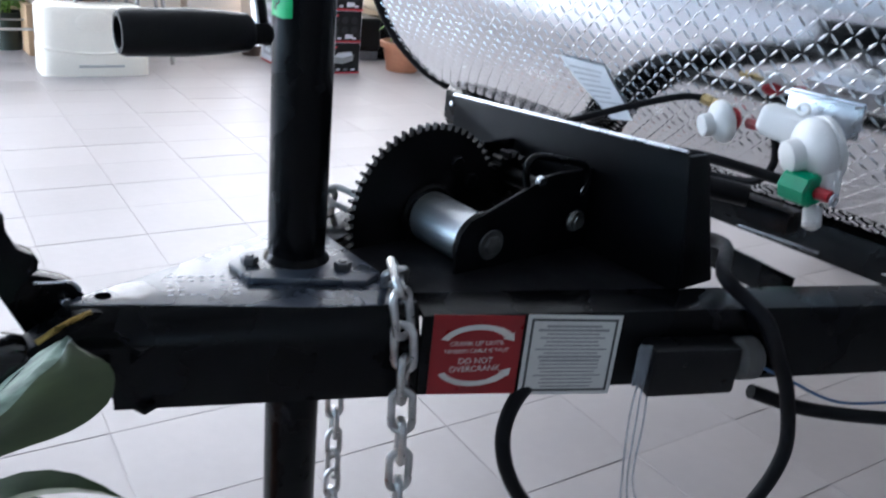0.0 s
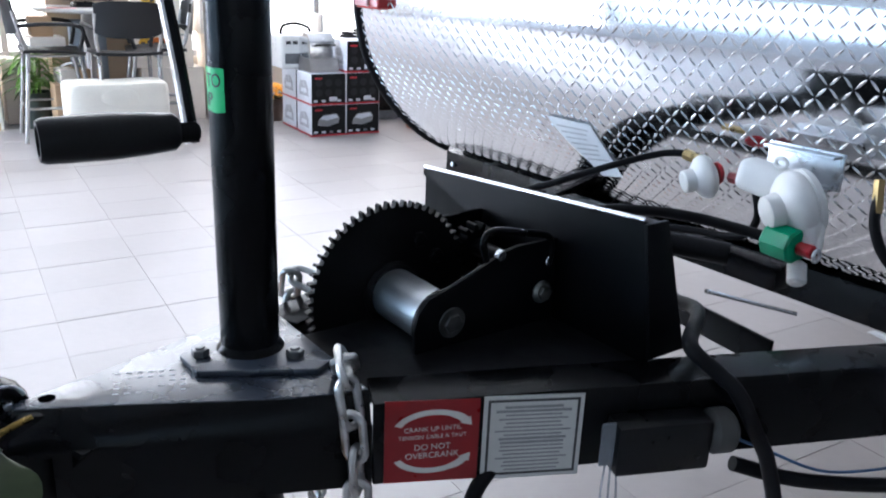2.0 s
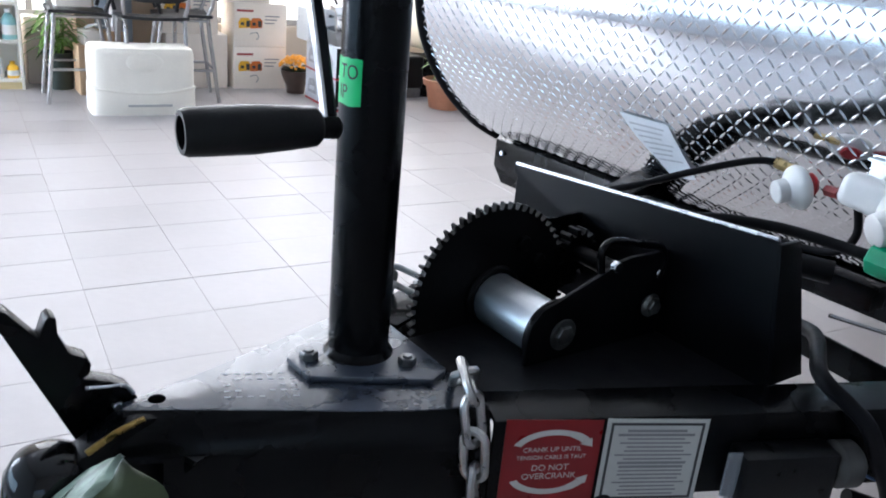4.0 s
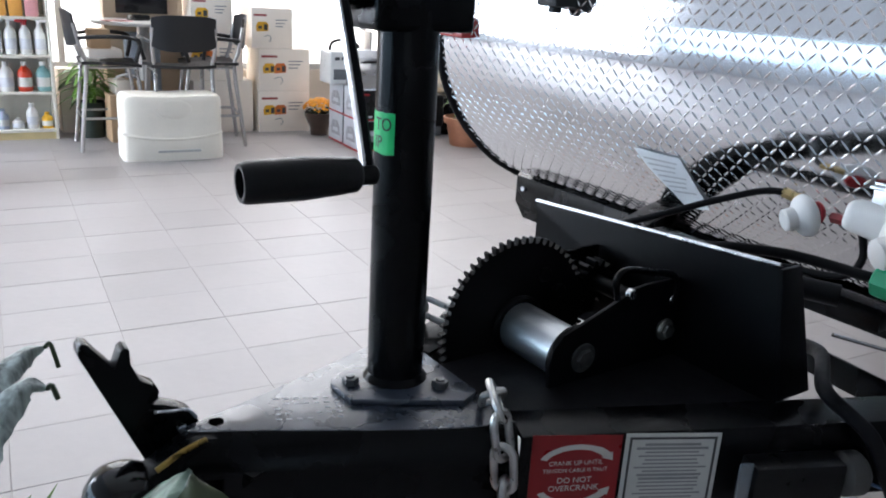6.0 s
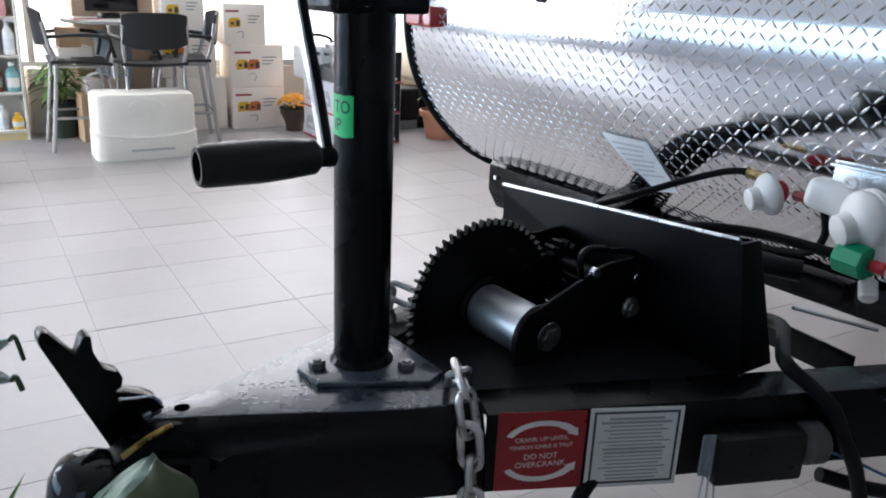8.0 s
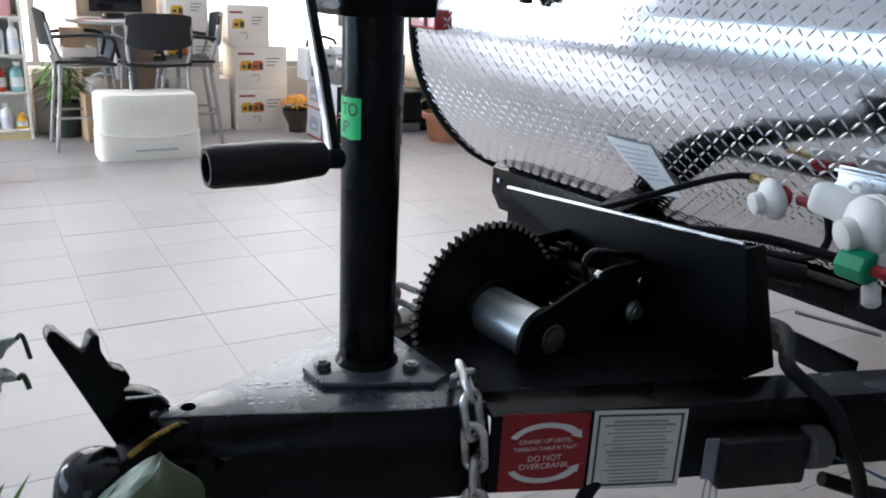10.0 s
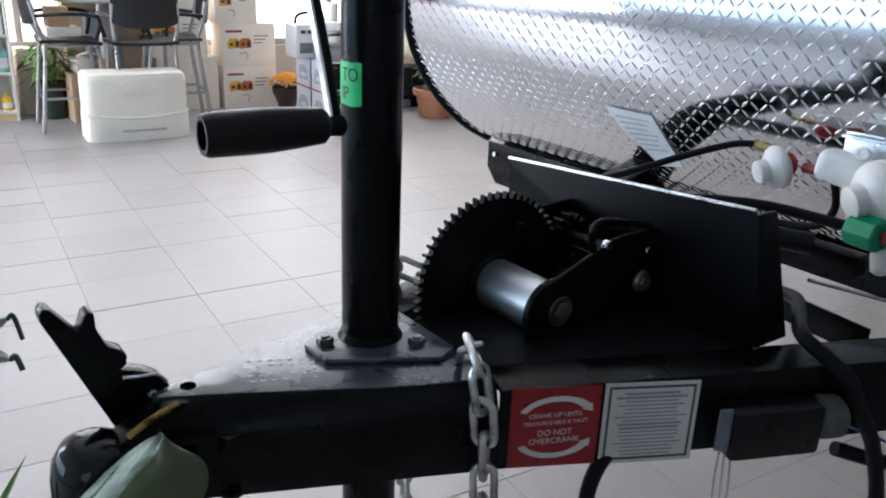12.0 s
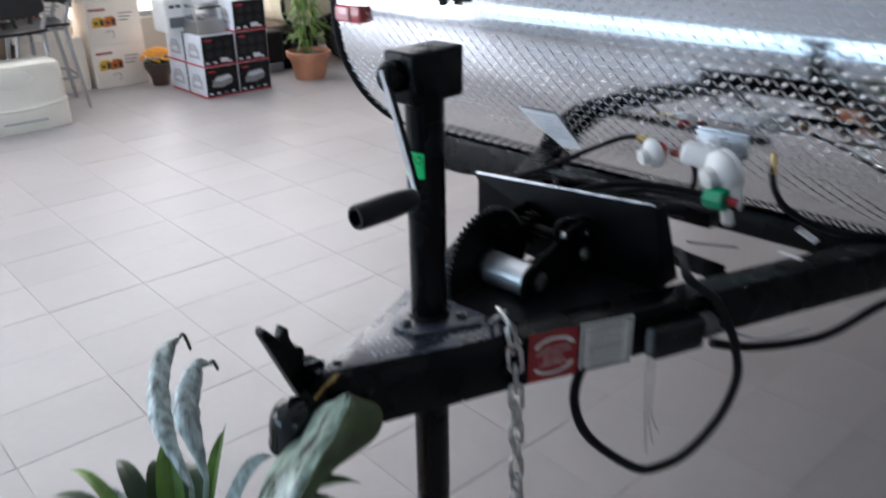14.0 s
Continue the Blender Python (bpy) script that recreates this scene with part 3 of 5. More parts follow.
winch = part("winch", prism([(0.147, 0.90), (0.146, 0.925), (0.150, 0.942), (0.162, 0.956), (0.185, 0.963), (0.262, 0.992), (0.275, 0.994), (0.332, 0.994),
                             (0.332, 0.87), (0.16, 0.87)], lambda p, q, d: (0.070 + d, p, q), 0.005, 0.0012), M_FLAT, trailer, "black hand winch with toothed gear and steel drum")
part("winch_side", prism([(0.147, 0.90), (0.146, 0.925), (0.162, 0.956), (0.262, 0.992), (0.332, 0.994), (0.332, 0.904)], lambda p, q, d: (-0.062 + d, p, q), 0.005, 0.0012), M_BLACK, winch)
part("winch_base", prism([(-0.024, 0.0635), (0.126, 0.0635), (0.148, 0.12), (0.232, 0.345), (-0.024, 0.345)], lambda p, q, d: (p, q, 0.895 + d), 0.005), M_RUBBER, winch)
gear = part("gear", prism(outline, lambda p, q, d: (-0.036 + d, p, q), 0.008), M_CAST, winch, "black toothed winch gear", smooth=25)
part("gear_hub", rod((-0.03, *GC), (-0.022, *GC), 0.036, 32, 0.003), M_CAST, gear)
for k in range(2):
    a = 0.55 + 0.5 * k
    part("hub_bolt", hexbolt((-0.028, GC[0] + 0.066 * math.cos(a), GC[1] + 0.066 * math.sin(a)), (1, 0, 0), 0.009, 0.007), M_CAST, gear)
drum = part("drum", rod((-0.024, *GC), (0.0695, *GC), 0.0285, 40), M_DRUM, winch, "bare zinc-plated steel drum")
part("drum_flange", lathe([(0.034, 0), (0.036, 0.001), (0.036, 0.004), (0.034, 0.005)], 40, along((0.0645, *GC), (0.07, *GC))), M_BLACK, winch)
M_DULL = mat("dull_bolt_steel", (0.10, 0.10, 0.095), 0.42, 0.7, var=0.4, scale=60)
part("axle_nut", hexbolt((0.075, 0.191, 0.926), (1, 0, 0), 0.011, 0.006, rod((0.075, 0.191, 0.926), (0.0775, 0.191, 0.926), 0.0165, 28, 0.001)), M_DULL, winch)
part("pinion_shaft", rod((-0.05, 0.30, 0.96), (0.07, 0.30, 0.96), 0.010, 18, 0.002), M_CAST, winch)
cog = []
for i in range(13):
    for f, r in ((0.0, 0.021), (0.25, 0.021), (0.4, 0.028), (0.7, 0.028), (0.85, 0.021)):
        a = 2 * math.pi * (i + f) / 13
        cog.append((0.30 + r * math.cos(a), 0.96 + r * math.sin(a)))
part("pinion", prism(cog, lambda p, q, d: (-0.04 + d, p, q), 0.016), M_CAST, winch, smooth=25)
part("pinion_axle", rod((0.075, 0.31, 0.937), (0.083, 0.31, 0.937), 0.013, 20, 0.003, hexbolt((0.075, 0.31, 0.937), (1, 0, 0), 0.009, 0.012)), mat("worn_nut_steel", (0.3, 0.3, 0.28), 0.42, 0.9, var=0.4, scale=60), winch)
rodp = smoothed([(0.075, 0.232, 0.985), (0.077, 0.226, 1.008), (0.077, 0.24, 1.017), (0.078, 0.28, 1.009), (0.074, 0.316, 0.999), (0.074, 0.324, 0.985), (0.073, 0.322, 0.966)], 5)
pawl = part("pawl_rod", tube(rodp, 0.004, 10), M_BLACK, winch)
part("pin", rod((0.076, 0.247, 0.99), (0.083, 0.247, 0.99), 0.006, 12, 0.001), M_CHROME, pawl)
part("pin", rod((0.066, 0.322, 0.969), (0.076, 0.322, 0.969), 0.006, 12, 0.001), M_CHROME, pawl)

# winch support plate across the legs
b = prism([(-0.182, 0.885), (-0.182, 1.005), (-0.188, 1.008), (-0.188, 1.017), (0.189, 1.043), (0.214, 0.885)], lambda p, q, d: (p, 0.333 + d, q), 0.005, 0.0012)
support = part("support_plate", b, M_FLAT, trailer, "black steel plate with bare worn top edge")
b = prism([(0.333, 0.9065), (0.333, 1.041), (0.365, 1.041), (0.385, 0.9065)], lambda p, q, d: (0.188 + d + (1.043 - q) * 0.17, p, q), 0.005, 0.001)
part("plate_return", b, M_FLAT, support)
b = tube([(-0.187, 0.3355, 1.018), (0.188, 0.3355, 1.044)], 0.0026, 8)
part("worn_or_glint_edge", b, M_STEEL, support, "bare metal edge")
part("gusset", prism([(0.34, 0.9065), (0.34, 0.99), (0.41, 0.9065)], lambda p, q, d: (-0.17 + d, p, q), 0.005), M_BLACK, support)

# stickers on the tongue leg
def fall(s):
    """How far the stickers rise at the front of the leg."""
    return 0.0065 - 0.04 * s


def on_face(s0, s1, z0, z1, t0, t1):
    b = bmesh.new()
    lo = [on_leg(s, z + fall(s), t0) for s, z in ((s0, z0), (s1, z0), (s1, z1), (s0, z1))]
    hi = [on_leg(s, z + fall(s), t1) for s, z in ((s0, z0), (s1, z0), (s1, z1), (s0, z1))]
    vs = [b.verts.new(p) for p in lo + hi]
    for f in ((0, 1, 2, 3), (7, 6, 5, 4), (0, 4, 5, 1), (1, 5, 6, 2), (2, 6, 7, 3), (3, 7, 4, 0)):
        b.faces.new([vs[k] for k in f])
    return b


def face_pose(s, z, out):
    m = Matrix((LEG, Vector((0, 0, 1)), OUT)).transposed().to_4x4()
    return Matrix.Translation(on_leg(s, z + fall(s), out)) @ m


red = part("warning_sticker", on_face(-0.002, 0.085, 0.8165, 0.9, 0.0, 0.0006), M_RED, tongue, "red warning sticker with white arrows and writing")
for k, (text, z, size) in enumerate((("UP", 0.8925, 0.006), ("CRANK UP UNTIL", 0.871, 0.0066), ("TENSION CABLE IS TAUT", 0.8632, 0.0056), ("DO NOT", 0.8525, 0.0084), ("OVERCRANK", 0.844, 0.0084))):
    letters(text, size, face_pose(0.042, z, 0.0008), "writing", M_WHITE_LABEL if k else M_RED, red)


def arrow(cz, flip):
    b = bmesh.new()
    pts = []
    for i in range(13):
        a = radians(160 - 130 * i / 12) if not flip else radians(200 + 130 * i / 12)
        pts.append((a, 0.0034 + (0.0008 if i > 9 else 0)))
    prev = None
    for a, w in pts:
        c, s = math.cos(a), math.sin(a)
        q = [b.verts.new(face_pose(0.042, cz, 0.0008) @ Vector(((0.034 + k) * c, (0.019 + k * 0.8) * s, 0))) for k in (-w, w)]
        if prev:
            b.faces.new((prev[0], q[0], q[1], prev[1]))
        prev = q
    a = pts[-1][0]
    c, s = math.cos(a), math.sin(a)
    t = Vector((-s * 0.034, c * 0.019, 0)).normalized() * (-1 if not flip else 1)
    o = Vector((0.034 * c, 0.019 * s, 0))
    nn = Vector((c, s, 0))
    tri = [b.verts.new(face_pose(0.042, cz, 0.0008) @ v) for v in (o + nn * 0.006, o - nn * 0.006, o + t * 0.009)]
    b.faces.new(tri)
    return b


part("arrow", arrow(0.869, False), M_WHITE_LABEL, red)
part("arrow", arrow(0.847, True), M_WHITE_LABEL, red)
white = part("instruction_sticker", on_face(0.0885, 0.1855, 0.8145, 0.9015, 0.0, 0.0006), M_WHITE_LABEL, tongue, "white instruction sticker with black border")
for s0, s1, z0, z1 in ((0.0925, 0.1815, 0.895, 0.8975), (0.0925, 0.1815, 0.8185, 0.821), (0.0925, 0.095, 0.821, 0.895), (0.179, 0.1815, 0.821, 0.895)):
    part("border", on_face(s0, s1, z0, z1, 0.0006, 0.0008), M_INK, white)
random.seed(8)
zz = 0.8895
for k in range(17):
    half_w = 0.037 * random.uniform(0.7, 1.0)
    th = 0.0013 if k in (0, 1, 8, 9) else 0.0008
    part("writing_bar", on_face(0.137 - half_w, 0.137 + half_w, zz - th, zz + th, 0.0006, 0.0008), M_GREY_INK, white)
    zz -= 0.0041

# breakaway switch beside the stickers
b = bmesh.new()
box((-0.048, -0.026, 0), (0.048, 0.026, 0.03), 0.005, m=face_pose(0.258, 0.855, 0.0), bm=b)
switch = part("breakaway_switch", b, M_PLASTIC, tongue, "black plastic switch box with wires")
part("end_cap", rod(on_leg(0.306, 0.857, 0.014), on_leg(0.335, 0.857, 0.014), 0.022, 24, 0.006), mat("dark_grey_cap", (0.055, 0.053, 0.05), 0.5, var=0.2, scale=30), switch, "dark grey rubber end cap")
part("tag", box((-0.008, -0.022, 0), (0.006, 0.022, 0.003), 0.001, m=face_pose(0.203, 0.86, 0.022), bm=None), M_CLEAR, switch, "pale clear plastic tag")
for k in range(3):
    part("wire", tube(smoothed([on_leg(0.205 + 0.004 * k, 0.85, 0.02), on_leg(0.20 + 0.008 * k, 0.80, 0.025), on_leg(0.21 + 0.006 * k, 0.72, 0.02), on_leg(0.225 + 0.01 * k, 0.63 + 0.02 * k, 0.015)], 6), 0.0011, 6), M_CLEAR, switch)
part("wire", tube(smoothed([on_leg(0.333, 0.85, 0.014), on_leg(0.37, 0.835, 0.02), on_leg(0.45, 0.80, 0.02), on_leg(0.56, 0.79, 0.01)], 6), 0.0016, 6), mat("blue_wire", (0.05, 0.12, 0.25), 0.4), switch)

# big cable loop and the harness along the tongue
LOOP = [(0.292, 0.938, -0.010), (0.312, 0.918, 0.010), (0.33, 0.90, 0.022), (0.355, 0.858, 0.022), (0.378, 0.815, 0.022), (0.396, 0.74, 0.022), (0.368, 0.666, 0.022), (0.309, 0.612, 0.022),
        (0.25, 0.60, 0.022), (0.198, 0.615, 0.022), (0.109, 0.698, 0.02), (0.076, 0.767, 0.016), (0.09, 0.815, 0.0), (0.14, 0.832, -0.025), (0.2, 0.835, -0.03), (0.42, 0.825, -0.028)]
pts = [(0.12, 0.455, 0.915), (0.19, 0.435, 0.93)] + [tuple(on_leg(*q)) for q in LOOP]
part("cable", tube(smoothed(pts, 8), 0.0078, 12), M_RUBBER, trailer, "thick black rubber cable hanging in a loop")
pts = [tuple(on_leg(0.36, 0.80, -0.01)), tuple(on_leg(0.45, 0.775, 0.0)), tuple(on_leg(0.6, 0.765, 0.01)), tuple(on_leg(0.75, 0.79, 0.0)), tuple(on_leg(0.95, 0.80, -0.02))]
part("cable", tube(smoothed(pts, 8), 0.008, 12), M_RUBBER, trailer, "black wiring harness under the tongue")

# inner tray bars between the legs
m_brace = Matrix.Translation((0.02, 0.523, 0)) @ Matrix.Rotation(radians(-8), 4, "Z")
b = box((0.0, 0.0, 0.868), (0.232, 0.005, 0.902), 0.001, m=m_brace)
b = box((0.0, 0.005, 0.868), (0.232, 0.034, 0.873), 0.001, m=m_brace, bm=b)
b = box((0.225, -0.02, 0.868), (0.262, 0.004, 0.873), 0.001, m=m_brace, bm=b)
part("tray_bar", b, M_BLACK, trailer, "black steel angle brace")
part("tray_bar", box((-0.30, 0.70, 0.872), (0.12, 0.735, 0.905), 0.002), M_BLACK, trailer, "black steel tray angle")

part("leg_sticker", box((-0.022, -0.006, 0), (0.022, 0.006, 0.0006), m=Matrix.Translation((0.318, 0.603, 0.9052)) @ Matrix.Rotation(radians(-12), 4, "Z")), M_PAPER, trailer, "small white sticker on the tongue")
part("bulb_tag", box((-0.02, -0.012, 0), (0.02, 0.012, 0.004), 0.002, m=Matrix.Translation((0.309, 0.70, 0.91)) @ Matrix.Rotation(radians(25), 4, "Y")), M_WHITE_PL, trailer, "small white plastic tag")

# safety chains
def chain(points, label):
    """Interlocked links along a hanging line."""
    path = smoothed(points, 12)
    d = [0.0]
    for p, q in zip(path, path[1:]):
        d.append(d[-1] + (q - p).length)
    me = None
    step = 0.0335
    first = None
    k = 0
    s = step / 2
    ring = [Vector((0.0098 * math.cos(a), 0, (0.0125 if math.sin(a) > 0 else -0.0125) + 0.0098 * math.sin(a))) for a in [2 * math.pi * i / 20 + 0.01 for i in range(20)]]
    while s < d[-1]:
        i = max(j for j in range(len(d)) if d[j] <= s)
        i = min(i, len(path) - 2)
        t = (s - d[i]) / (d[i + 1] - d[i])
        p = path[i].lerp(path[i + 1], t)
        way = (path[i + 1] - path[i]).normalized()
        m = Matrix.Translation(p) @ way.to_track_quat("Z", "Y").to_matrix().to_4x4() @ Matrix.Rotation(radians(20 + 90 * (k % 2) + 9 * math.sin(k * 1.7)), 4, "Z")
        if first is None:
            first = part("safety_chain", tube(ring, 0.0039, 8, True), M_CHAIN, trailer, label)
            me = first.data
            first.matrix_basis = m
        else:
            o = new("link", me)
            o.parent = first
            o.matrix_parent_inverse = first.matrix_basis.inverted()
            o.matrix_basis = m
        s += step
        k += 1
    return first


chain([tuple(on_leg(-0.03, 0.915, -0.05)), tuple(on_leg(-0.036, 0.938, -0.02)), tuple(on_leg(-0.036, 0.93, 0.004)), tuple(on_leg(-0.03, 0.88, 0.010)), tuple(on_leg(-0.025, 0.78, 0.010)), tuple(on_leg(-0.02, 0.6, 0.008)), tuple(on_leg(-0.015, 0.36, 0.006))],
      "galvanised steel safety chain over the tongue")
far = lambda s, z, o: (0.054 - on_leg(s, z, o).x, on_leg(s, z, o).y, z)
chain([far(0.06, 0.90, -0.055), far(0.045, 0.927, -0.03), far(0.04, 0.925, 0.004), far(0.06, 0.86, 0.012), far(0.08, 0.75, 0.012), far(0.09, 0.6, 0.01), far(0.095, 0.42, 0.01)], "galvanised steel safety chain over the tongue")

# marker lamp and latch on the front plate
o, tan = nose_at(0.62)
lamp = part("marker_lamp", box((-1.045, 0.722, 1.176), (-0.945, 0.752, 1.222), 0.006, 3), M_RED_LENS, trailer, "red clearance lamp")
part("lens", box((-1.04, 0.716, 1.182), (-0.985, 0.7225, 1.217), 0.002), M_PINK_LENS, lamp)
hold = part("latch_block", box((-0.665, 0.70, 1.262), (-0.605, 0.76, 1.33), 0.006, 2), M_PLASTIC, trailer, "black plastic latch block")
part("knob", rod((-0.632, 0.722, 1.25), (-0.632, 0.722, 1.264), 0.013, 18, 0.003), M_PLASTIC, hold)

# paper tag on the front plate
b = bmesh.new()
grid = []
for i in range(9):
    t = i / 8
    row = []
    for j in range(5):
        w = j / 4
        x = -0.452 + (0.115 - 0.05 * t) * w + 0.085 * t
        s = 0.315 - 0.135 * t + 0.022 * w * t
        o, tan = nose_at(s)
        nn = Vector((1, 0, 0)).cross(tan)
        nn = -nn if nn.y > 0 else nn
        row.append(b.verts.new(Vector((x, o.y, o.z)) + nn * (0.003 + 0.02 * max(0, t - 0.75) + 0.001 * math.sin(5 * t + 3 * w))))
    grid.append(row)
for q, w in zip(grid, grid[1:]):
    for j in range(4):
        b.faces.new((q[j], q[j + 1], w[j + 1], w[j]))
tag = part("paper_label", b, M_PAPER, trailer, "creased white paper label")

# gas regulators, fittings and hoses behind the support plate
reg = part("regulator", lathe([(0, 0.0), (0.014, 0.0), (0.0165, 0.002), (0.0175, 0.016), (0.024, 0.021), (0.030, 0.026), (0.0325, 0.032), (0.0325, 0.037), (0.029, 0.042), (0.018, 0.048), (0.0, 0.05)], 32, along((-0.054, 0.706, 0.984), (-0.016, 0.775, 1.006))), M_WHITE_PL, trailer, "white round gas regulator")
part("fitting", rod((-0.085, 0.742, 1.018), (-0.045, 0.742, 1.012), 0.0085, 6, 0.001), M_BRASS, reg)
part("fitting", rod((0.0, 0.742, 1.0), (0.024, 0.735, 1.002), 0.0085, 6, 0.001), mat("dark_red_plastic", (0.16, 0.012, 0.016), 0.35), reg)
part("back_cap", lathe([(0, 0), (0.016, 0), (0.017, 0.003), (0.014, 0.007), (0, 0.008)], 24, along((-0.031, 0.75, 0.998), (-0.0103, 0.7865, 1.0042))), M_RED_PL, reg, "red plastic back cap")
part("fitting", rod((0.024, 0.735, 1.002), (0.06, 0.728, 1.01), 0.006, 12), M_BRASS, reg)
reg2 = part("regulator", lathe([(0, 0.0), (0.018, 0.0), (0.021, 0.002), (0.023, 0.018), (0.034, 0.024), (0.041, 0.031), (0.0445, 0.039), (0.0445, 0.046), (0.042, 0.05), (0.0445, 0.052), (0.043, 0.06), (0.03, 0.066), (0.0, 0.068)], 36, along((0.120, 0.648, 0.99), (0.158, 0.715, 1.012))), M_WHITE_PL, trailer, "white gas regulator with plastic cover")
part("inlet", box((-0.05, -0.02, -0.022), (0.05, 0.02, 0.022), 0.016, 4, m=pose(0.095, 0.70, 1.018, 0, 8, 5)), M_WHITE_PL, reg2)
part("outlet", rod((0.165, 0.68, 1.0), (0.172, 0.675, 0.952), 0.016, 20, 0.003), M_WHITE_PL, reg2)
part("bleed_ring", tube([(0.105 + 0.008 * math.cos(a), 0.69, 1.048 + 0.006 * math.sin(a)) for a in [2 * math.pi * i / 14 for i in range(14)]], 0.003, 8, True), M_WHITE_PL, reg2)
bracket = part("regulator_bracket", box((0.045, 0.752, 1.012), (0.155, 0.758, 1.062), 0.002), M_STEEL, trailer, "galvanised bracket behind the gas regulators")
for z in (1.014, 1.056):
    part("lip", box((0.05, 0.73, z), (0.152, 0.7515, z + 0.004), 0.001), M_STEEL, bracket)
knob = part("gas_connector", rod((0.125, 0.66, 0.957), (0.168, 0.655, 0.957), 0.023, 8, 0.003), M_GREEN_FIT, trailer, "green hand-tightened gas connector")
part("stem", rod((0.168, 0.655, 0.957), (0.19, 0.655, 0.957), 0.0085, 12, 0.002), M_RED_PL, knob)
part("washer", tube([(0.195, 0.652 + 0.007 * math.cos(a), 0.955 + 0.007 * math.sin(a)) for a in [2 * math.pi * i / 14 for i in range(14)]], 0.0025, 8, True), M_STEEL, knob)
part("clip", rod((0.165, 0.665, 0.935), (0.178, 0.65, 0.912), 0.012, 14, 0.004), M_WHITE_PL, knob)
part("hose", tube(smoothed([(-0.30, 0.52, 0.92), (-0.22, 0.58, 0.955), (-0.15, 0.66, 0.995), (-0.11, 0.72, 1.015), (-0.083, 0.742, 1.018)], 7), 0.0055, 10), M_RUBBER, trailer, "thin black gas hose")
part("hose", tube(smoothed([(0.07, 0.70, 1.0), (0.072, 0.71, 0.96), (0.04, 0.72, 0.925), (-0.05, 0.70, 0.915), (-0.12, 0.62, 0.91)], 7), 0.0055, 10), M_RUBBER, trailer, "thin black gas hose")
part("hose", tube(smoothed([(0.12, 0.66, 0.957), (0.02, 0.62, 0.965), (-0.05, 0.55, 0.965), (-0.1, 0.48, 0.95)], 7), 0.0075, 10), M_RUBBER, trailer, "thin black gas hose")
part("hose", tube(smoothed([(0.11, 0.60, 0.94), (0.04, 0.55, 0.945), (-0.02, 0.48, 0.95), (-0.06, 0.42, 0.94)], 7), 0.0145, 14), M_RUBBER, trailer, "thick black hose with sleeve")
part("hose", tube(smoothed([(0.225, 0.71, 1.035), (0.235, 0.70, 0.99), (0.27, 0.70, 0.95), (0.34, 0.74, 0.915), (0.43, 0.8, 0.91)], 7), 0.0065, 10), M_RUBBER, trailer, "thin black gas hose")
part("hose_fitting", rod((0.222, 0.712, 1.05), (0.23, 0.705, 1.01), 0.007, 6, 0.001), mat("dull_brass", (0.3, 0.22, 0.1), 0.4, 1.0, var=0.2, scale=50), trailer)
part("hose", tube(smoothed([(-0.30, 0.50, 0.915), (-0.26, 0.56, 0.93), (-0.2, 0.60, 0.935), (-0.17, 0.55, 0.925), (-0.22, 0.50, 0.92), (-0.3, 0.55, 0.925), (-0.25, 0.62, 0.93)], 7), 0.006, 10), M_RUBBER, trailer, "coiled black gas hose")
part("cotter_rod", rod((0.215, 0.41, 0.965), (0.255, 0.52, 0.93), 0.0022, 8), M_CHROME, trailer)

M_FAINT = mat("faint_print", (0.5, 0.5, 0.51), 0.6)
for k in range(7):
    t = 0.12 + 0.095 * k
    b = bmesh.new()
    vs = []
    for tt, w in ((t, 0.1), (t, 0.86 - 0.1 * (k % 3)), (t + 0.03, 0.86 - 0.1 * (k % 3)), (t + 0.03, 0.1)):
        x = -0.452 + (0.115 - 0.05 * tt) * w + 0.085 * tt
        o, tan = nose_at(0.315 - 0.135 * tt + 0.022 * w * tt)
        nn = Vector((1, 0, 0)).cross(tan)
        nn = -nn if nn.y > 0 else nn
        vs.append(b.verts.new(Vector((x, o.y, o.z)) + nn * (0.0037 + 0.02 * max(0, tt - 0.75) + 0.001 * math.sin(5 * tt + 3 * w))))
    b.faces.new(vs)
    part("writing_bar", b, M_FAINT, tag)

# axle and wheels that carry the body
for sx in (-1, 1):
    wheel = part("wheel", lathe([(0.17, -0.075), (0.27, -0.085), (0.31, -0.06), (0.315, 0.0), (0.31, 0.06), (0.27, 0.085), (0.17, 0.075), (0.17, -0.075)], 36, Matrix.Translation((sx * 0.93, 3.3, 0.315)) @ Matrix.Rotation(radians(90), 4, "Y")), M_TYRE, trailer)
    part("rim", lathe([(0.0, -0.05), (0.06, -0.055), (0.1, -0.02), (0.169, -0.06), (0.169, 0.06), (0.1, 0.04), (0.0, 0.05)], 28, Matrix.Translation((sx * 0.93, 3.3, 0.315)) @ Matrix.Rotation(radians(90), 4, "Y")), M_STEEL, wheel)
    part("spring_hanger", box((sx * 0.75 - 0.025, 3.22, 0.34), (sx * 0.75 + 0.025, 3.38, 0.702), 0.004), M_BLACK, trailer)
part("axle", rod((-0.88, 3.3, 0.315), (0.88, 3.3, 0.315), 0.03, 20), M_BLACK, trailer)


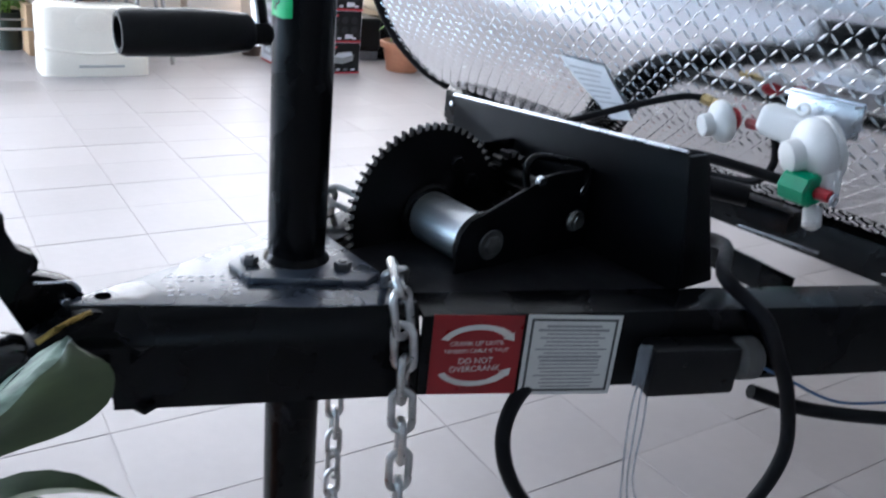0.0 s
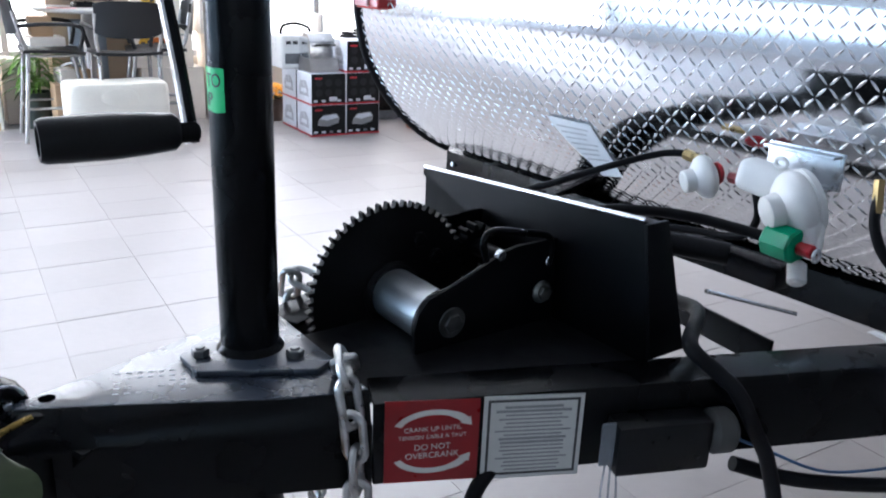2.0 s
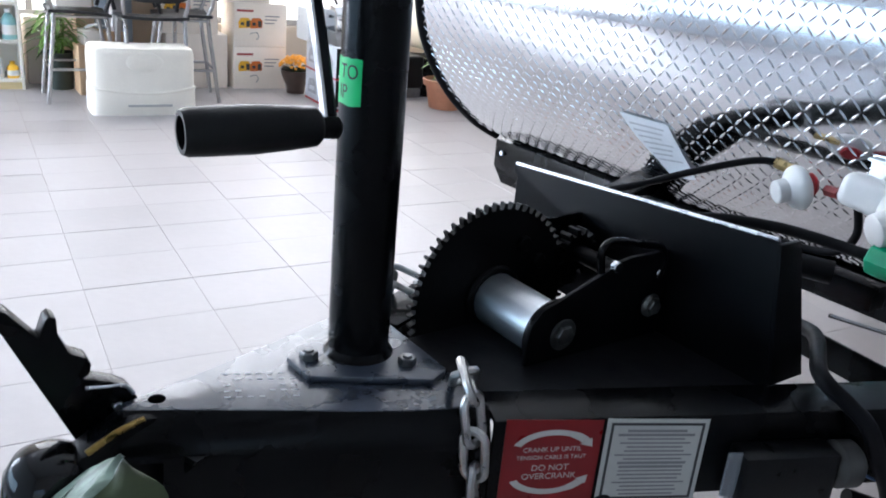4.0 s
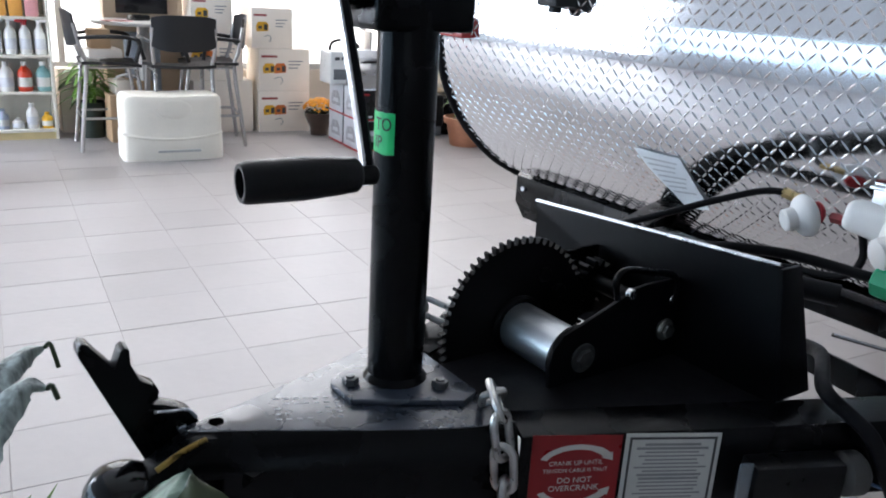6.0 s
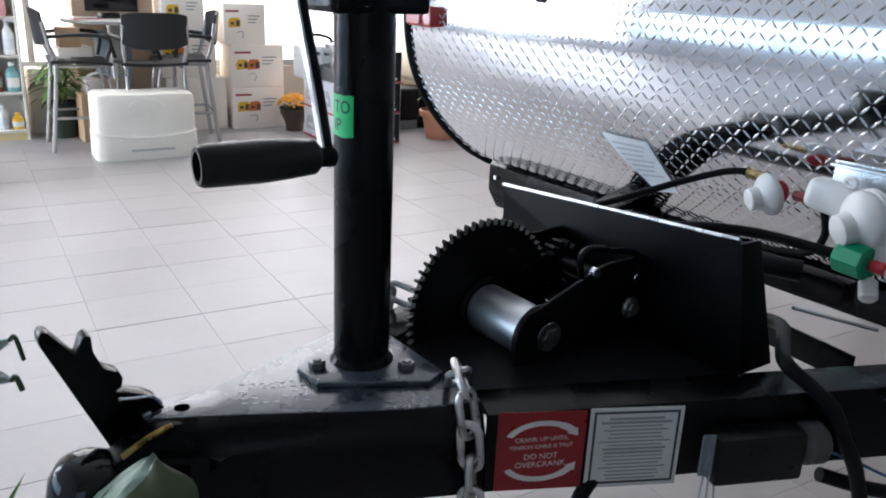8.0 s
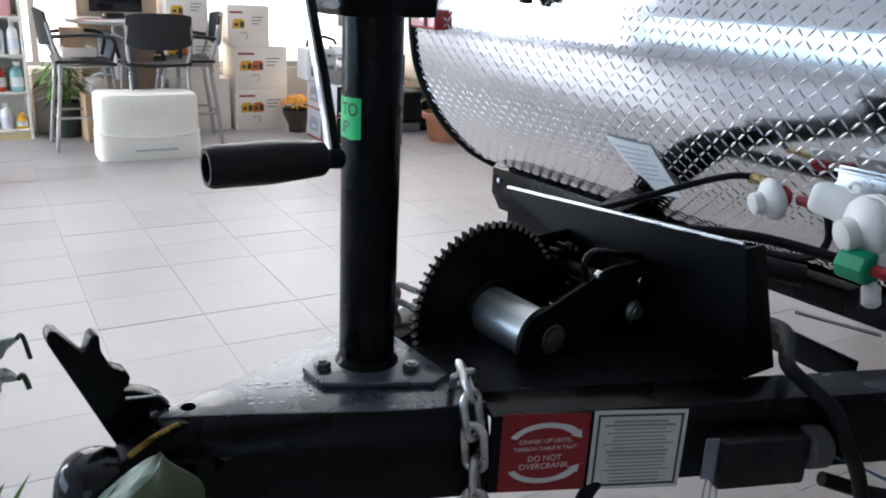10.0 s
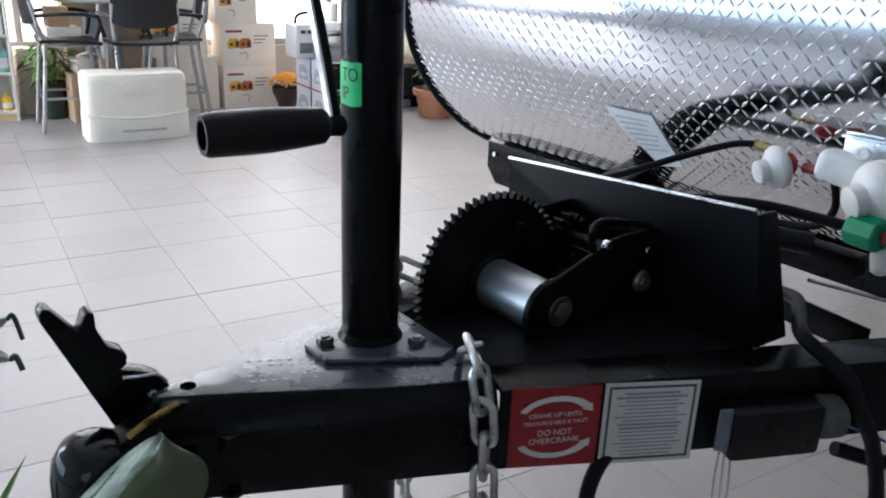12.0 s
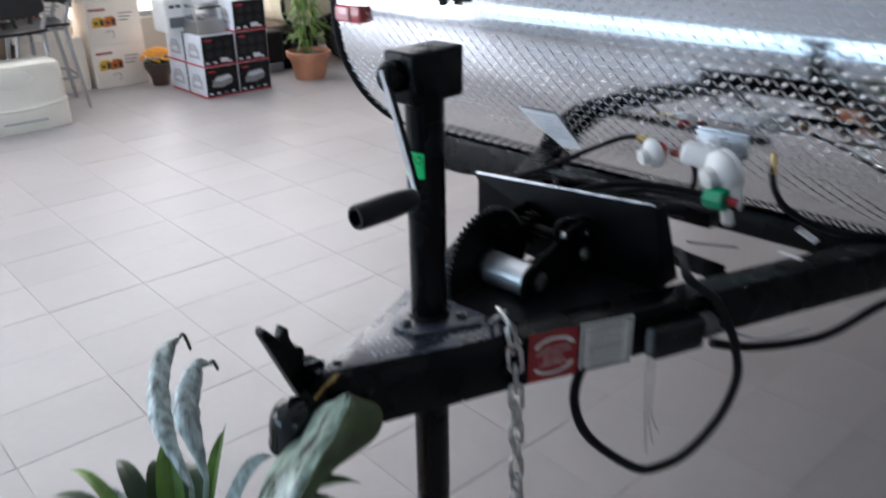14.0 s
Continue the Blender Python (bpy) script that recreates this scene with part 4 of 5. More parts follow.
# ---- plants ----
def leaf(base, tip, rise, width, n=9, fold=0.25, twist=0.0, taper=0.0):
    """One arching leaf blade with a folded midrib and a thin edge."""
    b = bmesh.new()
    p, q = Vector(base), Vector(tip)
    mid = (p + q) / 2 + Vector((0, 0, rise))
    rows = []
    for i in range(n + 1):
        t = i / n
        c = p * (1 - t) ** 2 + mid * 2 * t * (1 - t) + q * t * t
        d = ((mid - p) * (1 - t) + (q - mid) * t).normalized()
        sidev = d.cross(Vector((0, 0, 1)))
        sidev = sidev.normalized() if sidev.length > 1e-4 else Vector((1, 0, 0))
        sidev = Matrix.Rotation(twist * t + twist, 3, d) @ sidev
        upv = sidev.cross(d)
        w = width * (math.sin(math.pi * min(1, 0.04 + 0.96 * t)) ** 0.75) * (1 - 0.25 * t)
        w *= (1 + 0.06 * math.sin(9 * t + 20 * width)) * (1 - t) ** taper
        rows.append([b.verts.new(c + sidev * (w * k) + upv * (fold * w * abs(k) + 0.03 * w * math.sin(7 * t + 4 * k))) for k in (-1, -0.55, 0, 0.55, 1)])
    for a, c in zip(rows, rows[1:]):
        for j in range(4):
            b.faces.new((a[j], a[j + 1], c[j + 1], c[j]))
    return b


M_DRY = mat("dry_pale_leaf", (0.42, 0.48, 0.46), 0.4, var=0.75, scale=75, bump=1.0, bscale=90, stretch=(1, 1, 0.14), fine=220)
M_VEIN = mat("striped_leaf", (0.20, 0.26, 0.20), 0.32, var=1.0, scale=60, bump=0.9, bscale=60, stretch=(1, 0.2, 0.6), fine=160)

# large-leaved plant beside the coupler, in trailer coordinates
PX, PY = -0.05, -0.47
lily = thing("potted_plant", TRAILER @ pose(PX, PY, 0), "large-leaved potted plant with some dry pale leaves", "plant")


def pl(x, y, z):
    return (x - PX, y - PY, z)


pot_b = lathe([(0.0, 0.0), (0.12, 0.0), (0.125, 0.01), (0.145, 0.50), (0.155, 0.505), (0.155, 0.54), (0.145, 0.54), (0.14, 0.50), (0.0, 0.495)], 32)
part("pot", pot_b, M_TERRA, lily)
part("soil", lathe([(0.0, 0.512), (0.139, 0.508), (0.139, 0.49)], 24), M_SOIL, lily)
CROWN = (-0.05, -0.43, 0.66)


def lily_leaf(tip, rise, width, material, label="", base=None, **kw):
    bx = base or (CROWN[0] + (tip[0] - CROWN[0]) * 0.25, CROWN[1] + (tip[1] - CROWN[1]) * 0.25, 0.64)
    st = tube(smoothed([pl(CROWN[0], CROWN[1], 0.5), pl((CROWN[0] + bx[0]) / 2, (CROWN[1] + bx[1]) / 2, (0.5 + bx[2]) / 2 + 0.02), pl(*bx)], 5), 0.004, 7)
    part("stalk", st, M_LEAF, lily)
    part("leaf", leaf(pl(*bx), pl(*tip), rise, width, **kw), material, lily, label)


# broad folded leaf: left edge, midrib and right edge from the top to the stalk
EDGE_L = smoothed([(0.078, -0.221, 0.918), (0.035, -0.238, 0.885), (0.008, -0.262, 0.848), (0.022, -0.32, 0.818), (0.05, -0.39, 0.755), (0.062, -0.415, 0.70)], 5)
RIB = smoothed([(0.083, -0.223, 0.920), (0.093, -0.25, 0.908), (0.102, -0.29, 0.886), (0.108, -0.325, 0.858), (0.085, -0.39, 0.76), (0.065, -0.418, 0.70)], 5)
EDGE_R = smoothed([(0.088, -0.221, 0.918), (0.118, -0.203, 0.906), (0.134, -0.228, 0.880), (0.126, -0.30, 0.860), (0.10, -0.385, 0.75), (0.068, -0.42, 0.70)], 5)
b = bmesh.new()
rows_ = []
for i, (p, r, q) in enumerate(zip(EDGE_L, RIB, EDGE_R)):
    row = []
    for k in range(13):
        f = k / 12
        c = p.lerp(r, f * 2) if f < 0.5 else r.lerp(q, f * 2 - 1)
        bulge = 0.006 * math.sin(2 * math.pi * f) ** 2 + 0.0016 * math.sin(k * 2.1 - 1.1 * i)
        row.append(b.verts.new(Vector(pl(*(c + Vector((0.1, -0.45, 0.88)) * bulge)))))
    rows_.append(row)
for q, w in zip(rows_, rows_[1:]):
    for k in range(12):
        b.faces.new((q[k], q[k + 1], w[k + 1], w[k]))
big_leaf = part("leaf", b, M_VEIN, lily, "broad glossy leaf with pale streaks, one half painted in shaded olive", smooth=70)
# shade on the half right of the midrib is painted as darker olive
big_leaf.data.materials.append(mat("shaded_olive_leaf", (0.045, 0.062, 0.02), 0.5, var=0.4, scale=40, bump=0.6, bscale=60, stretch=(1, 0.25, 0.6)))
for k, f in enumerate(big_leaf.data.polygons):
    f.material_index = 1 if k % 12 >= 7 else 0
part("stalk", tube(smoothed([pl(0.066, -0.417, 0.702), pl(0.02, -0.43, 0.62), pl(-0.03, -0.43, 0.5)], 5), 0.005, 7), M_LEAF, lily)


def curled_blade(spine, half, toward, name_label):
    """A dry leaf that curls lengthwise: spine from tip to base, half widths, side that faces out."""
    line = smoothed([Vector(pl(*p)) for p in spine], 5)
    face = Vector(toward).normalized()
    b = bmesh.new()
    rows = []
    n = len(line) - 1
    for i, c in enumerate(line):
        f = i / n * (len(half) - 1)
        k = min(int(f), len(half) - 2)
        w = half[k] + (half[k + 1] - half[k]) * (f - k)
        d = (line[min(i + 1, n)] - line[max(i - 1, 0)]).normalized()
        side = d.cross(face).normalized()
        out = side.cross(d).normalized()
        row = []
        for j in range(9):
            u = j / 4 - 1
            row.append(b.verts.new(c + side * (w * math.sin(1.35 * u) * (1 + 0.08 * math.sin(1.9 * i + u))) + out * (w * (0.75 * math.cos(1.7 * u) - 0.4) + 0.0018 * math.sin(5.3 * u + 0.6 * i))))
        rows.append(row)
    for q, w in zip(rows, rows[1:]):
        for j in range(8):
            b.faces.new((q[j], q[j + 1], w[j + 1], w[j]))
    return part("leaf", b, M_DRY, lily, name_label, smooth=75)


SPINE_A = [(-0.242, -0.279, 0.903), (-0.238, -0.301, 0.9), (-0.217, -0.331, 0.886), (-0.177, -0.361, 0.861), (-0.139, -0.376, 0.835), (-0.106, -0.379, 0.807), (-0.077, -0.378, 0.774)]
SPINE_B = [(-0.136, -0.293, 0.907), (-0.136, -0.312, 0.913), (-0.124, -0.34, 0.893), (-0.103, -0.359, 0.869), (-0.086, -0.36, 0.828), (-0.065, -0.361, 0.785)]
curled_blade(SPINE_A, [0.002, 0.012, 0.017, 0.018, 0.016, 0.008, 0.003], (0.6, -0.7, 0.5), "curled dry pale leaf")
curled_blade(SPINE_B, [0.0015, 0.011, 0.019, 0.019, 0.012, 0.003], (0.6, -0.7, 0.5), "curled dry pale leaf")
for spine, bend in ((SPINE_A, (0.008, 0.010, -0.022)), (SPINE_B, (0.005, 0.008, -0.010))):
    p = Vector(pl(*spine[0]))
    part("leaf_tip", tube(smoothed([p, p + Vector((bend[0] * 0.5, bend[1] * 0.5, 0.004)), p + Vector(bend)], 5), 0.0026, 6), M_DARK_LEAF, lily, "dark withered leaf tip")
    q = Vector(pl(*spine[-1]))
    part("stalk", tube(smoothed([q, (q + Vector(pl(CROWN[0], CROWN[1], 0.5))) / 2, pl(CROWN[0], CROWN[1], 0.5)], 5), 0.004, 7), M_PALE_LEAF, lily)
lily_leaf((-0.08, -0.32, 0.835), 0.01, 0.013, M_LEAF, base=(-0.065, -0.37, 0.72), fold=0.5)
lily_leaf((-0.14, -0.37, 0.815), 0.03, 0.016, M_LEAF, base=(-0.09, -0.40, 0.70), fold=0.5)
lily_leaf((-0.02, -0.28, 0.80), 0.06, 0.018, M_DRY, "folded dry pale leaf", base=(-0.03, -0.36, 0.71), fold=0.8, n=14)
for tip, rise, width, paint in (((-0.191, -0.359, 0.78), 0.05, 0.020, M_LEAF), ((-0.294, -0.458, 0.735), 0.09, 0.014, M_LEAF), ((-0.251, -0.404, 0.745), 0.08, 0.022, M_DARK_LEAF),
                               ((-0.152, -0.333, 0.745), 0.05, 0.024, M_DARK_LEAF), ((-0.074, -0.279, 0.745), 0.05, 0.014, M_PALE_LEAF), ((0.0, -0.229, 0.73), 0.07, 0.020, M_PALE_LEAF),
                               ((0.04, -0.178, 0.725), 0.10, 0.030, M_DARK_LEAF), ((0.028, -0.212, 0.71), 0.08, 0.026, M_DARK_LEAF), ((-0.259, -0.44, 0.72), 0.06, 0.018, M_DRY),
                               ((-0.302, -0.488, 0.70), 0.08, 0.022, M_DARK_LEAF), ((-0.113, -0.294, 0.82), 0.02, 0.011, M_LEAF)):
    lily_leaf(tip, rise, width, paint, base=(CROWN[0] + (tip[0] - CROWN[0]) * 0.3, CROWN[1] + (tip[1] - CROWN[1]) * 0.3, 0.66), fold=0.35, taper=0.25)
random.seed(21)
for k in range(16):
    a = 2.4 * k + 0.4
    r = random.uniform(0.10, 0.19)
    z = random.uniform(0.64, 0.78)
    lily_leaf((CROWN[0] + r * math.cos(a), CROWN[1] + 0.75 * r * math.sin(a), z), random.uniform(0.05, 0.12), random.uniform(0.022, 0.034),
              random.choice((M_DARK_LEAF, M_LEAF, M_DARK_LEAF, M_PALE_LEAF)), fold=random.uniform(0.15, 0.5), twist=random.uniform(-0.4, 0.4))


# ---- showroom things ----
def at(u, v, turn=0.0, z=0.0):
    return ROOM @ pose(u, v, z, 0, 0, turn)


# cream cover for two gas bottles
cover = thing("gas_bottle_cover", at(1.195, 5.94), "cream moulded plastic cover for twin gas bottles", "cover")
b = bmesh.new()
rings = []
for z, s, rr in ((0.0, 1.0, 0.03), (0.012, 1.012, 0.035), (0.10, 1.0, 0.05), (0.172, 0.99, 0.06), (0.186, 0.938, 0.06), (0.30, 0.948, 0.07), (0.40, 0.942, 0.08), (0.442, 0.92, 0.08), (0.456, 0.88, 0.08), (0.459, 0.76, 0.08), (0.46, 0.3, 0.05)):
    ring = []
    w, dpt = 0.345 * (1 - 0.3 * (1 - s) if z < 0.42 else s + 0.045), 0.17 * s
    for i in range(56):
        a = 2 * math.pi * i / 56
        c, sn = math.cos(a), math.sin(a)
        ex = 0.24
        x = math.copysign(abs(c) ** ex, c) * w
        y = math.copysign(abs(sn) ** ex, sn) * dpt
        y -= 0.022 * (1 - (x / w) ** 2) * (1 if sn < 0 else 0)
        zz = z
        if 0.15 < z < 0.2:
            zz = z - 0.03 * (1 - (x / w) ** 2) + 0.012
        if z > 0.42:
            zz = z - 0.010 * (1 - (x / w) ** 2) - 0.006 * (x / w) ** 8
        ring.append(b.verts.new((x, y + 0.17, zz)))
    rings.append(ring)
for q, w in zip(rings, rings[1:]):
    for j in range(56):
        b.faces.new((q[j], q[(j + 1) % 56], w[(j + 1) % 56], w[j]))
b.faces.new(rings[0][::-1])
b.faces.new(rings[-1])
part("shell", b, M_COVER, cover, smooth=50)
part("front_slot", box((-0.12, -0.026, 0.062), (0.17, -0.012, 0.078), 0.004), mat("slot_grey", (0.5, 0.49, 0.46), 0.5), cover)
part("crest_panel", lathe([(0.0, 0.004), (0.10, 0.004), (0.118, 0.0), (0.122, -0.008), (0.10, -0.016)], 28, Matrix.Translation((0.0, -0.012, 0.36)) @ Matrix.Rotation(radians(90), 4, "X") @ Matrix.Diagonal((1, 0.55, 1, 1))), M_COVER, cover)


ridge = []
for i in range(25):
    f = -0.985 + 1.97 * i / 24
    ridge.append((0.343 * f, 0.17 - 0.1645 * (1 - abs(f) ** 8.33) ** 0.12 - 0.0225 * (1 - f * f), 0.188 - 0.035 * (1 - f * f)))
part("ridge", tube(ridge, 0.010, 8), M_COVER, cover, "moulded ridge across the front")


# stools
def stool(m, label):
    s = thing("counter_stool", m, label, "stool", "stools round the table")
    for sx in (-1, 1):
        part("leg", tube(smoothed([(sx * 0.215, -0.23, 0.0), (sx * 0.205, -0.20, 0.25), (sx * 0.20, -0.16, 0.60), (sx * 0.215, -0.19, 0.72), (sx * 0.215, -0.225, 0.90)], 6), 0.0145, 10), M_STOOL, s)
        part("leg", tube(smoothed([(sx * 0.225, 0.25, 0.0), (sx * 0.21, 0.22, 0.25), (sx * 0.20, 0.17, 0.60)], 6), 0.0145, 10), M_STOOL, s)
        part("side_rail", tube([(sx * 0.2, -0.165, 0.60), (sx * 0.2, 0.17, 0.60)], 0.011, 10), M_STOOL, s)
        part("armrest", tube(smoothed([(sx * 0.22, -0.20, 0.80), (sx * 0.255, -0.05, 0.815), (sx * 0.255, 0.13, 0.81), (sx * 0.245, 0.2, 0.77), (sx * 0.215, 0.17, 0.64)], 6), 0.014, 10), M_SEAT, s, "charcoal plastic armrest")
    part("footrest", tube([(-0.212, -0.205, 0.24), (0.212, -0.205, 0.24), (0.212, 0.222, 0.24), (-0.212, 0.222, 0.24)], 0.010, 8, True), M_STOOL, s)
    b = bmesh.new()
    nx, ny = 10, 8
    tops, bots = [], []
    for i in range(nx + 1):
        x = -0.225 + 0.45 * i / nx
        r1, r2 = [], []
        for j in range(ny + 1):
            y = -0.19 + 0.40 * j / ny
            z = 0.632 + 0.10 * x * x * 2 - 0.02 * (j / ny) ** 3
            r1.append(b.verts.new((x, y, z)))
            r2.append(b.verts.new((x, y, z - 0.022)))
        tops.append(r1)
        bots.append(r2)
    for i in range(nx):
        for j in range(ny):
            b.faces.new((tops[i][j], tops[i + 1][j], tops[i + 1][j + 1], tops[i][j + 1]))
            b.faces.new((bots[i][j], bots[i][j + 1], bots[i + 1][j + 1], bots[i + 1][j]))
    for i in range(nx):
        for j in (0, ny):
            b.faces.new((tops[i][j], bots[i][j], bots[i + 1][j], tops[i + 1][j]))
    for j in range(ny):
        for i in (0, nx):
            b.faces.new((tops[i][j], tops[i][j + 1], bots[i][j + 1], bots[i][j]))
    part("seat", b, M_SEAT, s)
    b = bmesh.new()
    fr, bk = [], []
    for i in range(13):
        x = -0.222 + 0.444 * i / 12
        yy = -0.215 - 0.05 * (1 - (x / 0.222) ** 2)
        edge = 0.035 * (x / 0.222) ** 4
        r1, r2 = [], []
        for j in range(6):
            t = j / 5
            z = 0.735 + edge + (0.985 - edge * 0.6 - 0.735 - edge) * t
            r1.append(b.verts.new((x, yy - 0.025 * t, z)))
            r2.append(b.verts.new((x, yy - 0.025 * t + 0.014, z)))
        fr.append(r1)
        bk.append(r2)
    for i in range(12):
        for j in range(5):
            b.faces.new((fr[i][j], fr[i + 1][j], fr[i + 1][j + 1], fr[i][j + 1]))
            b.faces.new((bk[i][j], bk[i][j + 1], bk[i + 1][j + 1], bk[i + 1][j]))
        for j in (0, 5):
            b.faces.new((fr[i][j], bk[i][j], bk[i + 1][j], fr[i + 1][j]))
    for j in range(5):
        for i in (0, 12):
            b.faces.new((fr[i][j], fr[i][j + 1], bk[i][j + 1], bk[i][j]))
    part("backrest", b, M_SEAT, s)
    return s


s1 = stool(at(1.32, 6.34), "charcoal plastic counter stool on satin steel legs, back turned")
s2 = copy_thing(s1, at(0.85, 6.56, -90))
s2["label"] = "charcoal plastic counter stool seen from the side"
s3 = copy_thing(s1, at(1.59, 6.57, 84))
s3["label"] = "charcoal plastic counter stool beside the cartons"

table = thing("counter_table", at(1.16, 6.85), "round pale counter table on a dark column", "table")
part("tabletop", lathe([(0.0, 0.872), (0.36, 0.872), (0.37, 0.878), (0.37, 0.897), (0.362, 0.902), (0.0, 0.902)], 40), M_TABLETOP, table)
part("column", lathe([(0.045, 0.03), (0.045, 0.872)], 20), M_STOOL, table)
part("foot", lathe([(0.0, 0.0), (0.26, 0.0), (0.26, 0.012), (0.05, 0.04), (0.0, 0.04)], 32), M_SEAT, table)

kiosk = thing("display_cabinet", at(1.2, 7.2), "tall tan laminate display cabinet with a black screen", "cabinet")
part("body", box((-0.29, -0.1, 0.0), (0.31, 0.15, 1.7), 0.006), M_KIOSK, kiosk)
part("screen", box((-0.2, -0.13, 0.94), (0.19, -0.102, 1.25), 0.006), M_SCREEN, kiosk, "black switched-off screen")
plinth = thing("pedestal", at(1.17, 7.02), "blue-grey pedestal behind the table", "pedestal")
part("column", box((-0.13, -0.06, 0.0), (0.13, 0.06, 0.80), 0.01), mat("blue_grey_paint", (0.22, 0.25, 0.29), 0.4), plinth)
screen2 = thing("handset", at(1.12, 6.82, 20, 0.902), "small dark handset on the table", "device")
part("body", box((-0.06, -0.05, 0.0), (0.08, 0.05, 0.04), 0.01), M_SCREEN, screen2)
tray = thing("leaflet", at(0.95, 6.68, 10, 0.902), "red and white leaflet on the table", "leaflet")
part("sheet", box((-0.1, -0.07, 0.0), (0.1, 0.07, 0.006)), M_PINK_LENS, tray)


# cartons
def carton(m, w, d, h, label, prints, group="cartons by the window", material=M_WCARD):
    c = thing("carton", m, label, "box", group)
    part("box", box((0, 0, 0), (w, d, h), 0.004), material, c)
    if prints:
        part("logo_bar", box((0.05 * w, -0.0012, h * 0.80), (0.36 * w, -0.0002, h * 0.85)), M_PRINT, c)
        for k in range(3):
            part("writing_bar", box((0.58 * w, -0.0012, h * (0.70 - 0.08 * k)), (0.86 * w - 0.05 * w * k, -0.0002, h * (0.725 - 0.08 * k))), M_GREY_INK, c)
        for k, (x, mm) in enumerate(((0.20, M_YELLOW), (0.42, M_ORANGE)) if prints == 2 else ((0.26, M_YELLOW),)):
            part("picture", prism([(x * w - 0.05, h * 0.42), (x * w - 0.055, h * 0.56), (x * w - 0.035, h * 0.66), (x * w + 0.03, h * 0.665), (x * w + 0.05, h * 0.6), (x * w + 0.048, h * 0.44)],
                                  lambda p, q, dd: (p, -0.0015 + dd, q), 0.0012), mm, c)
            part("picture", prism([(x * w + 0.012, h * 0.46), (x * w + 0.012, h * 0.6), (x * w + 0.042, h * 0.6), (x * w + 0.042, h * 0.46)], lambda p, q, dd: (p, -0.0024 + dd, q), 0.0008), M_INK, c)
            part("picture", prism([(x * w - 0.035, h * 0.49), (x * w - 0.035, h * 0.56), (x * w - 0.005, h * 0.56), (x * w - 0.005, h * 0.49)], lambda p, q, dd: (p, -0.0024 + dd, q), 0.0008), M_INK, c)
        part("cord_drawing", tube(smoothed([(0.3 * w, -0.001, h * 0.30), (0.42 * w, -0.001, h * 0.33), (0.46 * w, -0.001, h * 0.24), (0.42 * w, -0.001, h * 0.16)], 5), 0.003, 6), M_GREY_INK, c)
    return c


carton(at(2.075, 6.9), 0.445, 0.38, 0.348, "white carton with yellow engine pictures", 2)
carton(at(2.075, 6.9, 0, 0.35), 0.445, 0.38, 0.348, "white carton with yellow engine pictures", 2)
carton(at(2.025, 6.92, 0, 0.70), 0.35, 0.36, 0.325, "white carton with one yellow engine picture", 1)
carton(at(1.545, 6.95), 0.49, 0.38, 0.43, "plain white carton with faint print", 0)
carton(at(1.50, 6.96, 0, 0.432), 0.46, 0.38, 0.36, "white carton with orange picture", 2)
carton(at(1.55, 6.97, 0, 0.795), 0.33, 0.36, 0.32, "white carton with one yellow engine picture", 1)
oc = carton(at(0.93, 6.78, 8), 0.28, 0.20, 0.45, "open brown cardboard carton with white end and paper", 0, material=M_CARD)
part("white_end", box((-0.003, -0.003, 0.0), (0.11, 0.2, 0.452), 0.002), M_WCARD, oc)
part("paper", leaf((0.02, 0.1, 0.453), (0.2, 0.08, 0.462), 0.04, 0.07, n=8), M_PAPER, oc)
carton(at(0.72, 6.45, 4, 0.654), 0.23, 0.24, 0.06, "flat white carton on a stool seat", 0)
carton(at(0.74, 6.50, 4, 0.716), 0.14, 0.16, 0.135, "brown cardboard carton on a stool seat", 0, material=M_CARD)
carton(at(0.865, 6.66, 3, 0.0), 0.05, 0.24, 0.36, "narrow brown carton on end", 0, material=M_CARD)
carton(at(0.56, 7.14, 4, 0.0), 0.24, 0.2, 0.50, "white carton under the window", 0)

# flower pot
fp = thing("flower_pot", at(2.55, 6.73), "orange chrysanthemums in a dark brown pot", "plant")
part("pot", lathe([(0, 0), (0.075, 0), (0.08, 0.06), (0.12, 0.15), (0.125, 0.19), (0.115, 0.19), (0.11, 0.16), (0, 0.16)], 24), M_BROWN_POT, fp)
random.seed(5)
b = bmesh.new()
for k in range(170):
    a, r = random.uniform(0, 6.283), 0.135 * math.sqrt(random.random())
    z = 0.20 + 0.10 * math.sqrt(max(0, 1 - (r / 0.14) ** 2)) + random.uniform(-0.015, 0.012)
    o = Vector((r * math.cos(a), r * math.sin(a), z))
    nrm = Vector((o.x * 3, o.y * 3, 0.5)).normalized()
    m = Matrix.Translation(o) @ nrm.to_track_quat("Z", "Y").to_matrix().to_4x4()
    c = b.verts.new(m @ Vector((0, 0, 0.009)))
    ring = [b.verts.new(m @ Vector((rr * math.cos(t), rr * math.sin(t), 0))) for t, rr in [(2 * math.pi * i / 10, 0.019 if i % 2 else 0.011) for i in range(10)]]
    for i in range(10):
        b.faces.new((c, ring[i], ring[(i + 1) % 10]))
blooms = part("blooms", b, M_PETAL, fp)
b = bmesh.new()
for k in range(60):
    a = random.uniform(0, 6.283)
    join(b, leaf((0.05 * math.cos(a), 0.05 * math.sin(a), 0.17), (0.13 * math.cos(a), 0.13 * math.sin(a), random.uniform(0.16, 0.24)), 0.03, 0.014, n=4))
part("foliage", b, M_DARK_LEAF, fp)


# appliance cartons, dark printed fronts with red bases
M_KNOB = mat("dark_print", (0.022, 0.022, 0.024), 0.5, spec=0.2)
M_PALE_PRINT = mat("pale_grey_print", (0.42, 0.43, 0.46), 0.5, var=0.3, scale=30)


